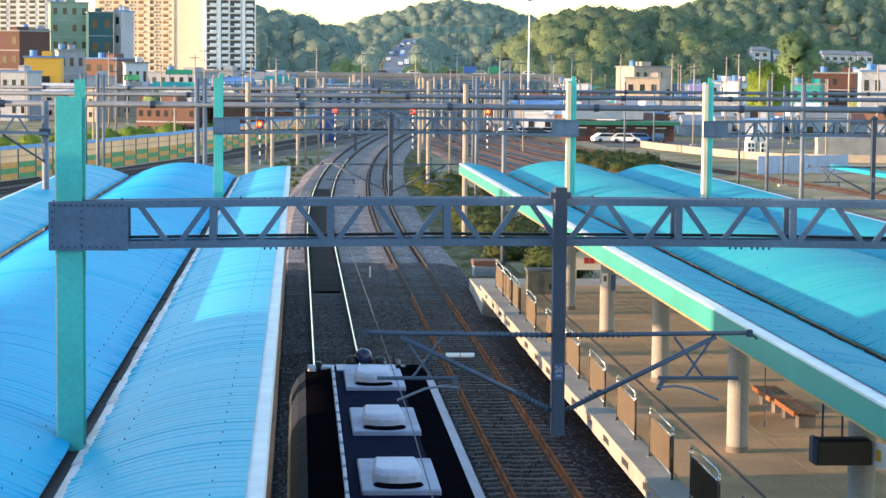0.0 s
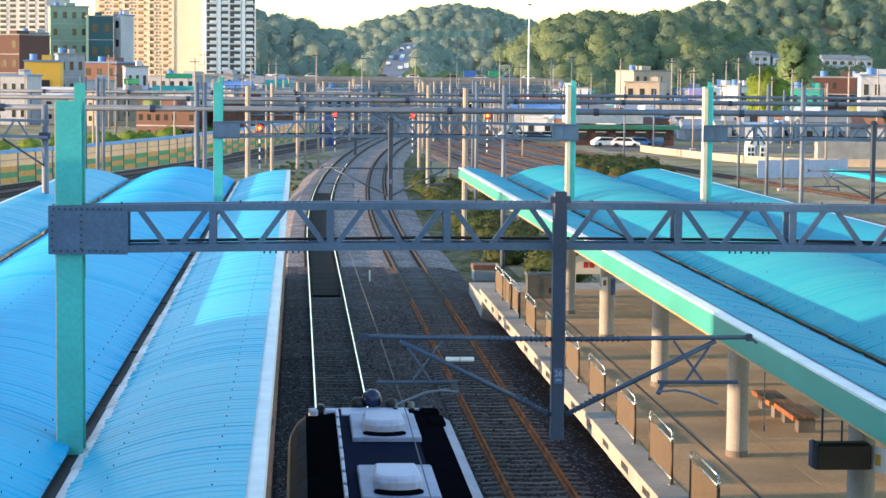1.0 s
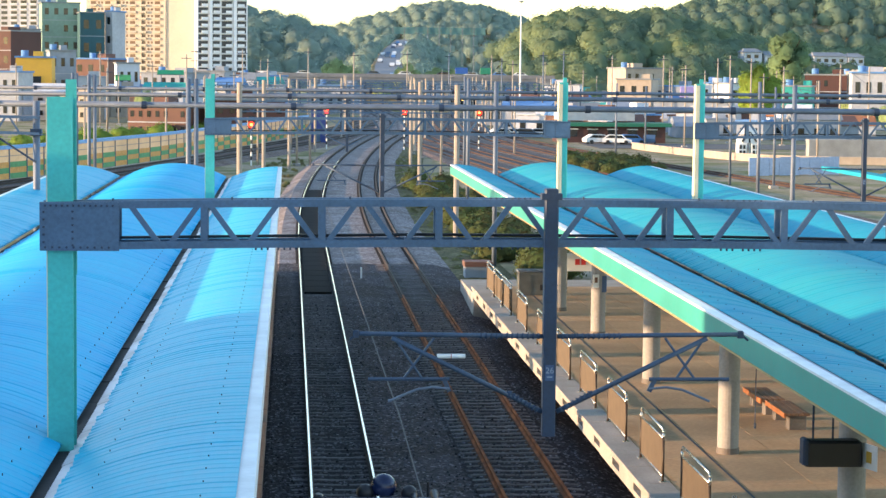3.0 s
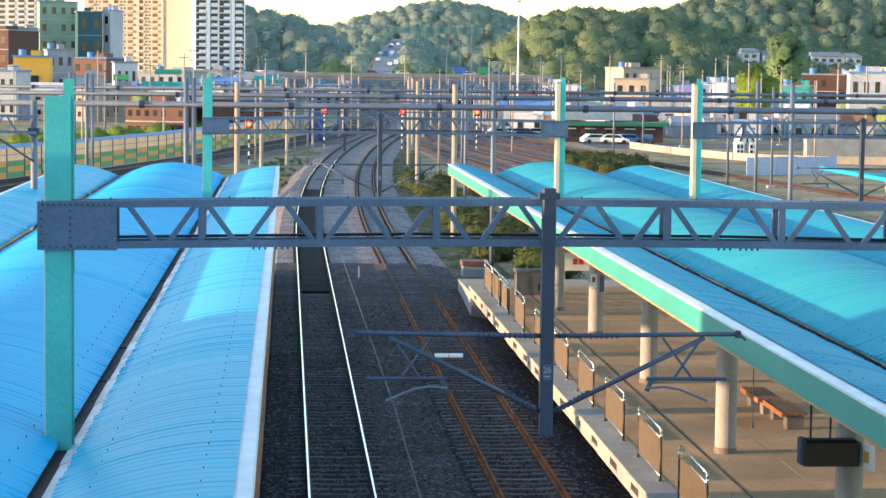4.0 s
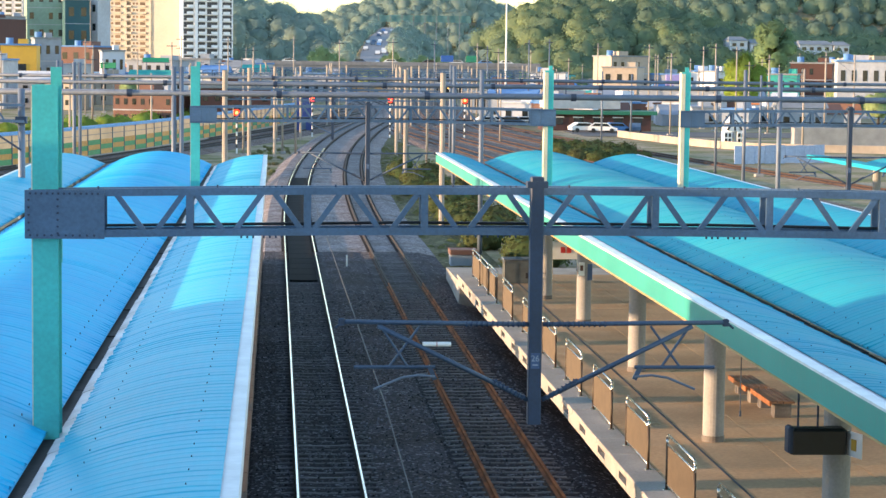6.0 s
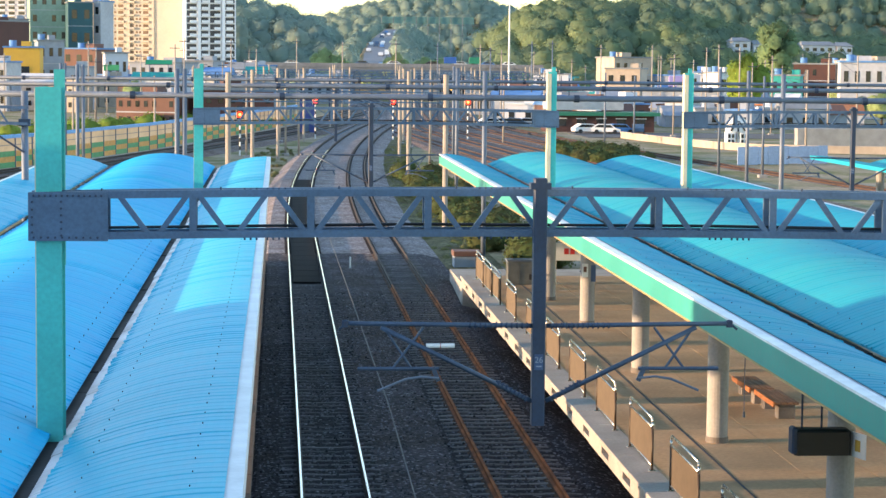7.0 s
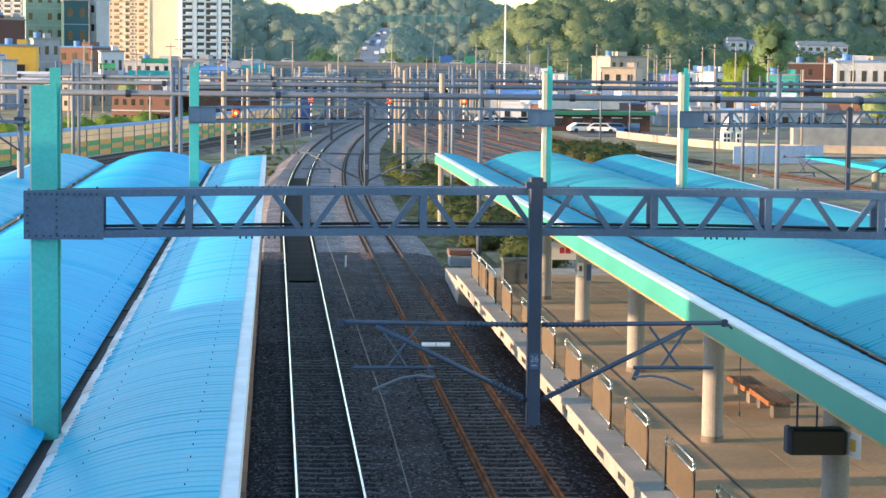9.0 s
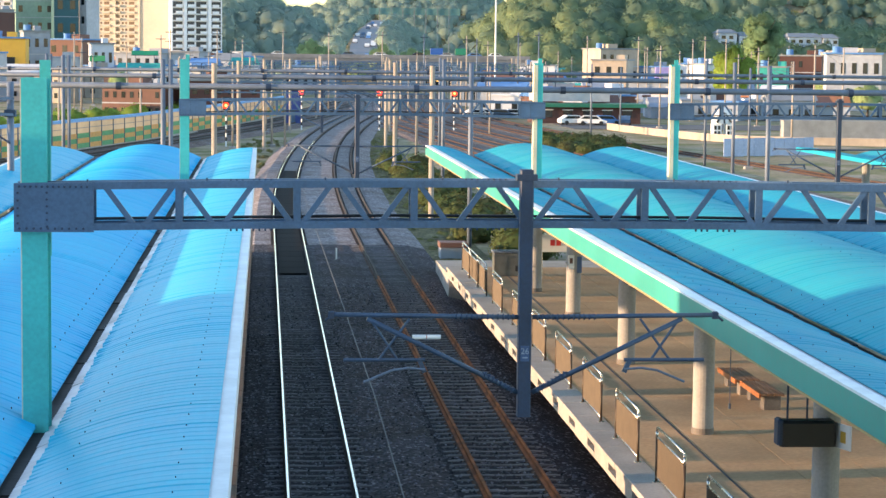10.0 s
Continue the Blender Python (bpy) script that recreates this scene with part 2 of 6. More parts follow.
def curve_x(y):
    """Sideways shift of the main tracks: straight, a bend to the right, then easing back."""
    if y < 119:
        return 0.0
    if y < 330:
        return 0.0002525 * (y - 119) ** 2
    d = min(y, 482) - 330
    return 11.24 + 0.1066 * d - 0.00035 * d * d


# ---- ground and trackbeds ----
def build_ground():
    g = Geo()
    xs = [-3000, -600, -200, -80, -30, 0, 30, 80, 200, 600, 3000]
    ys = [-400, -50, 0, 50, 100, 200, 300, 450, 700, 1200, 2500, 4500]
    g.add([(x, y, -0.62) for y in ys for x in xs],
          [(j * 11 + i, j * 11 + i + 1, (j + 1) * 11 + i + 1, (j + 1) * 11 + i) for j in range(11) for i in range(10)])
    solid("ground", g, GROUND, "flat waste ground with dry grass and gravel", "ground", "structure")
    # one raised trackbed for the two platform tracks, following their bend
    prof = [(-1.6, -0.63), (-0.5, -0.19), (0.3, -0.191), (2.3, -0.191), (3.35, -0.195), (4.6, -0.203), (6.6, -0.203), (7.4, -0.205), (9.2, -0.63)]
    pts = [(curve_x(y), y, 0) for y in (-40, 0, 40, 74)]
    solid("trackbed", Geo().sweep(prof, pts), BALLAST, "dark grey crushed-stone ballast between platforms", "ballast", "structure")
    # Beds step paler along the line: sunlight past the platforms put into the colour.
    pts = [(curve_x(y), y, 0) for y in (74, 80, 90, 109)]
    solid("trackbed_mid", Geo().sweep(prof, pts), BALLAST_M, "mid-grey ballast near the platform ends, a step towards the sunlit tone", "ballast", "structure")
    pts = [(curve_x(y), y, 0) for y in [109, 119] + list(range(126, 700, 12))]
    prof = [(-1.6, -0.63), (-0.5, -0.19), (0.3, -0.176), (2.3, -0.176), (3.35, -0.17), (4.6, -0.176), (6.6, -0.176), (7.4, -0.19), (9.2, -0.63)]
    solid("trackbed_far", Geo().sweep(prof, pts), BALLAST_L, "grey ballast beyond the platforms, sunlight put into its pale colour", "ballast", "structure")


RAIL_PROF = [(-0.075, -0.172), (0.075, -0.172), (0.075, -0.155), (0.012, -0.13), (0.012, -0.045), (0.036, -0.035), (0.036, -0.006),
             (0.028, 0.0), (-0.028, 0.0), (-0.036, -0.006), (-0.036, -0.035), (-0.012, -0.045), (-0.012, -0.13), (-0.075, -0.155)]
HEAD = [(-0.037, 0.0), (0.037, 0.0), (0.033, 0.006), (-0.033, 0.006)]


def offset_line(pts, d):
    out = []
    for i, p in enumerate(pts):
        a, b = Vector(pts[max(0, i - 1)]), Vector(pts[min(len(pts) - 1, i + 1)])
        t = (b - a).normalized()
        out.append((p[0] + t.y * d, p[1] - t.x * d, p[2]))
    return out


def sleeper_geo():
    """A concrete monoblock with a dipped waist."""
    g = Geo()
    prof = [(-1.25, -0.02), (-0.95, 0.0), (-0.45, 0.0), (-0.3, -0.015), (0.3, -0.015), (0.45, 0.0), (0.95, 0.0), (1.25, -0.02)]
    v = []
    for x, z in prof:
        v += [(x, -0.135, -0.2), (x, -0.07, z), (x, 0.07, z), (x, 0.135, -0.2)]
    f = [(0, 1, 2, 3), (31, 30, 29, 28)]
    for i in range(7):
        a = i * 4
        f += [(a + k, a + 4 + k, a + 4 + (k + 1) % 4, a + (k + 1) % 4) for k in range(4)]
    return g.add(v, f)


def build_track(pts, near, label, rail_mat, head_mat, z=0.0):
    t = thing("railway_track", label, "railway track")
    for side in (-0.7525, 0.7525):
        line = [(x, y, z) for x, y, _ in offset_line(pts, side)]
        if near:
            # Past the cut rails go dark: weaker sky reflection and sun put into colour.
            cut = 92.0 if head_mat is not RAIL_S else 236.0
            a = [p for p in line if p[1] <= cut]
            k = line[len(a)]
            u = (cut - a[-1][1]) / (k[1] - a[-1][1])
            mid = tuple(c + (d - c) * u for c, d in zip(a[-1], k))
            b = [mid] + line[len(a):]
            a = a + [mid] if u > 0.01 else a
            spans = ((a, rail_mat, head_mat, "worn running surface"), (b, RAIL_D, RAIL_D, "dark running surface, its lost shine put into the colour"))
        else:
            spans = ((line, rail_mat, head_mat, "worn running surface"),)
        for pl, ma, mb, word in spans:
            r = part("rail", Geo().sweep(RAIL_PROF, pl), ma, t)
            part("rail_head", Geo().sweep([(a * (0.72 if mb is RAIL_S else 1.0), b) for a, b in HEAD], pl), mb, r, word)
    # sleepers at 0.6 m
    far = Geo()
    proto = sleeper_geo()
    me = proto.mesh("sleeper", SLEEPER if head_mat is RAIL_S else SLEEPER_L) if near else None
    run = 0.0
    for a, b in zip(pts, pts[1:]):
        a, b = Vector(a), Vector(b)
        d = b - a
        L = d.length
        yaw = math.atan2(-d.x, d.y)
        while run < L:
            p = a + d * (run / L)
            if near and near[0] < p.y < near[1]:
                s = new("sleeper", me)
                s.parent = t
                s.matrix_basis = pose(p.x, p.y, z - 0.172 + random.uniform(-0.006, 0.006), 0, 0, math.degrees(yaw) + random.uniform(-0.25, 0.25))
            elif p.y > 15:
                c, sn = math.cos(yaw), math.sin(yaw)
                far.add([(p.x + c * x - sn * y, p.y + sn * x + c * y, z - 0.172 + h)
                         for x, y, h in ((-1.2, -0.12, -0.1), (1.2, -0.12, -0.1), (1.2, 0.12, -0.1), (-1.2, 0.12, -0.1), (-1.2, -0.1, 0), (1.2, -0.1, 0), (1.2, 0.1, 0), (-1.2, 0.1, 0))],
                        [(4, 5, 6, 7), (0, 1, 5, 4), (1, 2, 6, 5), (2, 3, 7, 6), (3, 0, 4, 7)])
            run += 0.6
        run -= L
    if far.v:
        tagged(part("sleeper_run", far, SLEEPER_F, t), kind="stuff")
    return t


def main_line(x0):
    return [(x0 + curve_x(y), y, 0) for y in [-40, 0, 40, 80, 119] + list(range(126, 640, 9))]


def build_stones():
    """Loose crushed stone on the near trackbed."""
    rng = np.random.default_rng(9)
    g = Geo()
    n = 9000
    ys = 26 + 64 * rng.random(n) ** 1.3
    xs = rng.uniform(-0.45, 7.5, n)
    for x, y in zip(xs, ys):
        if min(abs(x - r) for r in (0.55, 2.05, 4.97, 6.47)) < 0.12:
            continue
        s = rng.uniform(0.022, 0.05)
        z = -0.182 if x < 2.3 else (-0.152 - 0.02 * abs(x - 3.35) if x < 4.4 else (-0.193 if x < 7.2 else -0.20))
        a = rng.uniform(0, 6.28)
        c, d = math.cos(a) * s, math.sin(a) * s
        h = s * rng.uniform(0.7, 1.3)
        g.v += [(x + c, y + d, z), (x - d, y + c, z), (x - c, y - d, z), (x + d, y - c, z), (x + c * 0.3, y + d * 0.2, z + h)]
        o = len(g.v) - 5
        g.f += [(o, o + 1, o + 4), (o + 1, o + 2, o + 4), (o + 2, o + 3, o + 4), (o + 3, o, o + 4)]
    me = bpy.data.meshes.new("loose_ballast")
    me.from_pydata(g.v, [], g.f)
    me.materials.append(mat("ballast_stone", (0.12, 0.12, 0.135), 0.9, 0, 2, 0.3, 30, 0.1, island=0.9, spec=0.15))
    tagged(new("loose_ballast", me), "loose grey crushed stones lying on trackbed", "ballast", kind="stuff")


def build_tracks():
    build_stones()
    # paler ridge of ballast between the tracks, rust-stained stone along the orange rails, grass beyond
    pts = [(curve_x(y), y, 0) for y in (-40, 0, 40, 80, 108.9)]
    solid("ballast_ridge", Geo().sweep([(2.35, -0.20), (2.6, -0.168), (3.35, -0.15), (4.0, -0.165), (4.35, -0.20)], pts), BALLAST_M, "pale mixed crushed stone between the tracks", "ballast", "structure")
    for x in (4.9675, 6.4725):
        solid("rust_strip", Geo().sweep([(x - 0.17, -0.20), (x - 0.10, -0.166), (x + 0.10, -0.166), (x + 0.17, -0.20)], pts), BALLAST_R, "rust-stained ballast along an orange rail", "ballast", "structure")
    far = [(curve_x(y), y, 0) for y in [109, 119] + list(range(126, 480, 12))]
    for x in (0.5475, 2.0525, 4.9675, 6.4725):
        solid("grime_strip", Geo().sweep([(x - 0.24, -0.20), (x - 0.14, -0.15), (x + 0.14, -0.15), (x + 0.24, -0.20)], far), GRIME, "oily dark ballast under a running rail", "ballast", "structure")
    pts = [(curve_x(y), y, 0) for y in [99, 110, 119] + list(range(126, 330, 12))]
    solid("grass_verge", Geo().sweep([(7.9, -0.60), (8.3, -0.42), (9.2, -0.38), (10.4, -0.42), (11.4, -0.60)], pts), GRASS, "strip of short green grass beside the ballast", "grass", "structure")
    build_track(main_line(1.30), (24, 150), "busy track with bright polished rails on concrete sleepers", RAIL_D, RAIL_S)
    build_track(main_line(5.72), (24, 150), "track with rusty orange rails on concrete sleepers", RAIL_R, RAIL_R)
    # strip of dark matting laid between the polished rails
    g = Geo()
    for i in range(32):
        y = 94 + i * 2.6
        c = curve_x(y + 1.3)
        g.cbox(c + 0.68, c + 1.92, y, y + 2.56, -0.2, -0.10, 0.012)
    solid("crossing_mats", g, mat("black_rubber", (0.009, 0.009, 0.010), 0.9, 0, 1, 0.3, 20, 0.1, island=0.2, spec=0.1), "black rubber mats laid between polished rails", "track matting", "stuff")


# ---- platforms ----
def build_platform(name, x0, x1, y0, y1, track_left, label):
    rec = 2.2
    g = Geo()
    if track_left:
        g.box(x0 + rec, x1 - 0.06, y0, y1, -0.6, 0.86)
    else:
        g.box(x0 + 0.06, x1 - rec, y0, y1, -0.6, 0.86)
    edge = CONC if track_left else CONC_S
    p = solid(name, g, CONC, label, "platform", "structure")
    # coping slabs along the track edge, carried by an edge beam with long drain slots
    ex = x0 if track_left else x1 - 0.7
    me = Geo().cbox(0, 0.70, 0, 1.985, 0.88, 1.0, 0.015).mesh("coping_slab", edge)
    for i in range(int((y1 - y0) / 2)):
        s = new("coping_slab", me)
        s.parent = p
        s.location = (ex + random.uniform(-0.006, 0.006), y0 + 2 * i, random.uniform(-0.003, 0.003))
    bx = x0 + 0.03 if track_left else x1 - 0.28
    hi = Geo().box(0, 0.25, 0, 1.98, 0.56, 0.878).mesh("edge_beam", edge)
    lo = Geo().box(0, 0.25, 0, 0.98, 0.56, 0.68).mesh("edge_beam", edge)
    # Black plate added inside each slot in place of the cavity's shade.
    slot = Geo().box(0, 0.03, 0.01, 0.97, 0.685, 0.875).mesh("drain_grille", BLACK)
    y = y0
    for i in range(2 * int((y1 - y0) / 3)):
        s = new("edge_beam", hi if i % 2 else lo)
        s.parent = p
        s.location = (bx + random.uniform(-0.012, 0.012), y, 0)
        if i % 2 == 0:
            s = new("drain_grille", slot)
            s.parent = p
            s.location = (bx + 0.12, y, 0)
        y += 2.0 if i % 2 else 1.0
    a, b = (x0 + 0.70, x1) if track_left else (x0, x1 - 0.70)
    nx = max(1, round((b - a) / 1.6))
    w = (b - a) / nx
    me = Geo().cbox(0, w - 0.01, 0, 2.99, 0.862, 0.992, 0.005).mesh("paving_slab", PAVE)
    for j in range(int((y1 - y0) / 3)):
        for i in range(nx):
            s = new("paving_slab", me)
            s.parent = p
            s.location = (a + i * w, y0 + 3 * j, random.uniform(-0.002, 0.002))
    return p


def build_fence_panel():
    t = thing("platform_railing", "stainless steel railing panel with fine upright bars on platform edge", "railing", group="platform railings")
    g = Geo()
    L, r = 2.85, 0.030
    top = [(0, 0, 0.9), (0, 0, 1.05), (0, 0.03, 1.11), (0, 0.09, 1.14), (0, L - 0.09, 1.14), (0, L - 0.03, 1.11), (0, L, 1.05), (0, L, 0.9)]
    part("handrail", g.path(top, r, 8), STAIN, t, smooth=True)
    for y in (0, L):
        part("post", Geo().tube((0, y, 0), (0, y, 0.9), r * 0.95, 8), BRONZE, t, "dull bronze-toned post", smooth=True)
    part("top_rail", Geo().tube((0, 0, 0.94), (0, L, 0.94), 0.022, 8), STAIN, t, smooth=True)
    part("bottom_rail", Geo().tube((0, 0, 0.12), (0, L, 0.12), 0.022, 8), STAIN, t, smooth=True)
    b = Geo()
    for i in range(1, 46):
        y = L * i / 46
        b.tube((0, y, 0.12), (0, y, 0.94), 0.009, 4)
    tagged(part("bar_infill", b, BRONZE, t), kind="stuff")
    for y in (0, L):
        part("foot_plate", Geo().cbox(-0.07, 0.07, y - 0.07, y + 0.07, 0, 0.02, 0.006), STAIN, t)
    return t


def arc_sheet(p0, p1, rise_end, y0, y1, thick=0.03, pitch=0.27, n=14, full=False, relief=0.0068):
    """Corrugated curved sheet from p0 to p1 in section (x, z), ridges across. A quarter arch level at p1, or a full arch."""
    g = Geo()
    sec = []
    for i in range(n + 1):
        u = i / n
        if full:
            a = (u - 0.5) * 2
            z = p0[1] + rise_end * (1 - a * a)
            x = p0[0] + (p1[0] - p0[0]) * u
        else:
            x = p0[0] + (p1[0] - p0[0]) * u
            z = p0[1] + (p1[1] - p0[1]) * (1 - (1 - u) ** 2)
        sec.append((x, z))
    m = int((y1 - y0) / pitch)
    v = []
    prof = []
    for k in range(m):
        y = y0 + k * pitch
        r = relief * random.choice((0.35, 0.5, 0.7, 1.0, 1.5))
        prof += [(y, 0), (y + pitch * 0.66, 0), (y + pitch * 0.78, r), (y + pitch * 0.88, r)]
    prof.append((y0 + m * pitch, 0))
    c = len(sec)
    jag = 0.0
    for k, (y, h) in enumerate(prof):
        if k % 4 == 0:
            jag = random.uniform(-0.022, 0.022) if random.random() < 0.6 else 0.0
        row = [(x, y, z + h) for x, z in sec]
        row[0] = (row[0][0] + jag, y, row[0][2] + h * 2)
        if full:
            row[-1] = (row[-1][0] + jag, y, row[-1][2] + h * 2)
        v += row
    f = []
    for j in range(len(prof) - 1):
        f += [(j * c + i, j * c + i + 1, (j + 1) * c + i + 1, (j + 1) * c + i) for i in range(c - 1)]
    # underside
    o = len(v)
    v += [(x, y, z - thick) for y in (y0, y0 + m * pitch) for x, z in sec]
    f += [(o + i, o + c + i, o + c + i + 1, o + i + 1) for i in range(c - 1)]
    e = (len(prof) - 1) * c
    f += [(i, o + i, o + i + 1, i + 1) for i in range(c - 1)]
    f += [(e + i, e + i + 1, o + c + i + 1, o + c + i) for i in range(c - 1)]
    return g.add(v, f)


# Ochre puts the warm light along the fascia's lower trim into its colour.
TRIM = mat("sunlit_trim", (0.48, 0.30, 0.12), 0.7)


def build_canopy(label, xa, va, vb, xb, y0, y1, roof, fascia, gw):
    """xa, xb: outer edges; va, vb: the two valleys over the column rows; gw: gutter width."""
    t = thing("platform_canopy", label, "canopy")
    ze, zv = 5.35, 4.78
    gap = 0.10
    for k, (p, q) in enumerate(((va, xa), (vb, xb))):
        s = 1 if q > p else -1
        part("wing_roof", arc_sheet((p + s * (gap + 0.08), zv + 0.10), (q, ze), 0, y0, y1), BLUE_W if roof is BLUE_R else TEAL_W, t)
        # outer gutter with its deep fascia
        g = Geo().add([(q - s * 0.02, y0, ze - 0.02), (q + s * gw, y0, ze - 0.02), (q + s * gw, y0, ze - 0.06), (q - s * 0.02, y0, ze - 0.06),
                       (q - s * 0.02, y1, ze - 0.02), (q + s * gw, y1, ze - 0.02), (q + s * gw, y1, ze - 0.06), (q - s * 0.02, y1, ze - 0.06)],
                      [(0, 1, 5, 4), (1, 2, 6, 5), (2, 3, 7, 6), (3, 0, 4, 7), (0, 3, 2, 1), (4, 5, 6, 7)])
        part("edge_gutter", g, WHITE_G, t)
        x2, x3 = q + s * (gw - 0.12), q + s * (gw - 0.008)
        part("fascia", Geo().box(min(x2, x3), max(x2, x3), y0, y1, ze - 0.47, ze - 0.063), fascia, t)
        part("fascia_trim", Geo().box(min(q, x3), max(q, x3) - 0.01, y0, y1, ze - 0.51, ze - 0.473), TRIM, t, "narrow trim, warm sunlight put into its ochre colour")
    part("vault_roof", arc_sheet((va + (gap if vb > va else -gap), zv + 0.1), (vb - (gap if vb > va else -gap), zv + 0.1), ze - zv + 0.02, y0, y1, full=True, n=22), roof, t)
    for v in (va, vb):
        g = Geo()
        w = 0.17
        y = y0
        while y < y1:
            L = min(2.0, y1 - y)
            d = random.uniform(-0.012, 0.012)
            g.box(v - w, v + w, y, y + L - 0.02, zv - 0.03 + d, zv + d)
            y += 2.0
        out = 1 if (xa > va) == (v == va) else -1
        q = Geo()
        y = y0
        while y < y1:
            L = min(2.4, y1 - y)
            j = random.uniform(-0.015, 0.015)
            q.add([(v + out * (0.015 + j), y, zv + 0.012), (v + out * 0.22, y, zv + 0.09), (v + out * 0.22, y + L - 0.03, zv + 0.09), (v + out * (0.015 + j), y + L - 0.03, zv + 0.012),
                   (v + out * (0.015 + j), y, zv + 0.004), (v + out * 0.22, y, zv + 0.08), (v + out * 0.22, y + L - 0.03, zv + 0.08), (v + out * (0.015 + j), y + L - 0.03, zv + 0.004)],
                  [(0, 1, 2, 3), (7, 6, 5, 4), (0, 4, 5, 1), (1, 5, 6, 2), (2, 6, 7, 3), (3, 7, 4, 0)])
            y += 2.4
        if v == va and gw < 0.2:
            tagged(part("valley_flashing", q, FLASH, t, "pale sloping metal flashing"), kind="stuff")
        tagged(part("valley_gutter", g, VALLEY, t, "sheet-metal valley gutter, roof-edge shade put into its dark colour"), kind="stuff")
    # rows of roof screws
    for p, q in ((va, xa), (vb, xb)):
        for u in (0.30, 0.84):
            g = Geo()
            x = p + (q - p) * u
            z = zv + 0.12 + (ze - zv - 0.12) * (1 - (1 - u) ** 2)
            for k in range(int((min(y1, 60) - y0) / 0.75)):
                y = y0 + 0.75 * k + 0.19
                g.tube((x, y, z), (x, y, z + 0.018), 0.006, 5)
            tagged(part("roof_screws", g, STEEL_D, t), kind="stuff")
    w, rise = vb - va, ze - zv + 0.02
    for u in (0.09, 0.5, 0.91):
        g = Geo()
        z = zv + 0.1 + rise * (1 - (2 * u - 1) ** 2)
        for k in range(int((min(y1, 60) - y0) / 0.81)):
            y = y0 + 0.81 * k + 0.2
            g.tube((va + w * u, y, z - 0.01), (va + w * u, y, z + 0.018), 0.007, 5)
        tagged(part("roof_screws", g, STEEL_D, t), kind="stuff")
    # long beams under the valleys
    for v in (va, vb):
        part("long_beam", Geo().box(v - 0.1, v + 0.1, y0, y1, zv - 0.44, zv - 0.16), TEAL_F, t)
    return t


def build_column(x, y, label="round white-painted concrete platform column"):
    t = thing("platform_column", label, "column", (x, y, 0.99), group="platform columns")
    part("shaft", Geo().tube((0, 0, 0.1), (0, 0, 3.2), 0.245, 24), CONC_W, t, smooth=False)
    part("base_ring", Geo().tube((0, 0, 0), (0, 0, 0.14), 0.262, 24), mat_base, t, "dark grey painted base band")
    part("steel_cap", Geo().tube((0, 0, 3.2), (0, 0, 3.42), 0.16, 12), STEEL_D, t)
    return t


BRONZE = mat("bronze_bars", (0.058, 0.041, 0.028), 0.55, 0.3)
mat_base = mat("dark_base_paint_leg_shade", (0.16, 0.14, 0.13), 0.7, 0, 2, 0.3, 20, 0.1)


def build_platforms():
    build_platform("platform_east", 7.45, 17.2, 8, 86, True, "concrete platform with tan paving and pale edge")
    # The west platform is lengthened past its canopy to shade the ballast there.
    build_platform("platform_west", -10.0, -0.53, 8, 104, False, "concrete platform beneath blue canopy")
    # ramp end of the east platform
    g = Geo().add([(7.5, 86.02, -0.6), (16.5, 86.02, -0.6), (16.5, 97, -0.6), (7.9, 97, -0.6), (7.6, 86.02, 0.62), (16.5, 86.02, 0.62), (16.5, 97, 0.2), (7.9, 97, 0.2)],
                  [(3, 2, 1, 0), (4, 5, 6, 7), (0, 1, 5, 4), (1, 2, 6, 5), (2, 3, 7, 6), (3, 0, 4, 7)])
    solid("platform_ramp", g, CONC, "sloping concrete end ramp of platform", "ramp", "structure")
    c = build_canopy("blue corrugated canopy with a central vault and two curved wings", -0.52, -2.77, -7.5, -9.7, 9, 97, BLUE_R, WHITE_G, 0.18)
    c = build_canopy("teal corrugated canopy with green fascia and white gutter", 7.89, 9.90, 15.0, 17.2, 9, 101, TEAL_R, TEAL_F, 0.23)
    for i in range(7):
        y = 36.6 + 11.05 * i
        if y < 84:
            build_column(10.1 + 0.009 * (y - 47.5), y)
            build_column(14.9, y)
    for i in range(6):
        build_column(-2.85, 30.0 + 11.05 * i)
        build_column(-7.5, 30.0 + 11.05 * i)
    p = build_fence_panel()
    p.location = (7.98, 44.2, 0.995)
    for y in (34.2, 39.2, 49.2, 54.2, 59.3, 64.4, 70.4, 75.4, 78.6, 81.8):
        copy_thing(p, pose(7.98, y, 0.995))


# ---- catenary gantries ----
def bolts(g, pts, r=0.016, d=-1):
    for x, y, z in pts:
        g.tube((x, y, z), (x, y + d * 0.022, z), r, 6)
    return g


def h_post(name, x, y, z0, z1, parent, material, w=0.32, d=0.40, f=0.022):
    """A rolled H-section, its broad flanges across the track."""
    pr = [(-w / 2, -d / 2), (w / 2, -d / 2), (w / 2, -d / 2 + f), (f / 2, -d / 2 + f), (f / 2, d / 2 - f), (w / 2, d / 2 - f),
          (w / 2, d / 2), (-w / 2, d / 2), (-w / 2, d / 2 - f), (-f / 2, d / 2 - f), (-f / 2, -d / 2 + f), (-w / 2, -d / 2 + f)]
    v = [(x + a, y + b, z) for z in (z0, z1) for a, b in pr]
    fc = [tuple(range(11, -1, -1)), tuple(range(12, 24))] + [(i, (i + 1) % 12, 12 + (i + 1) % 12, 12 + i) for i in range(12)]
    return part(name, Geo().add(v, fc), material, parent)


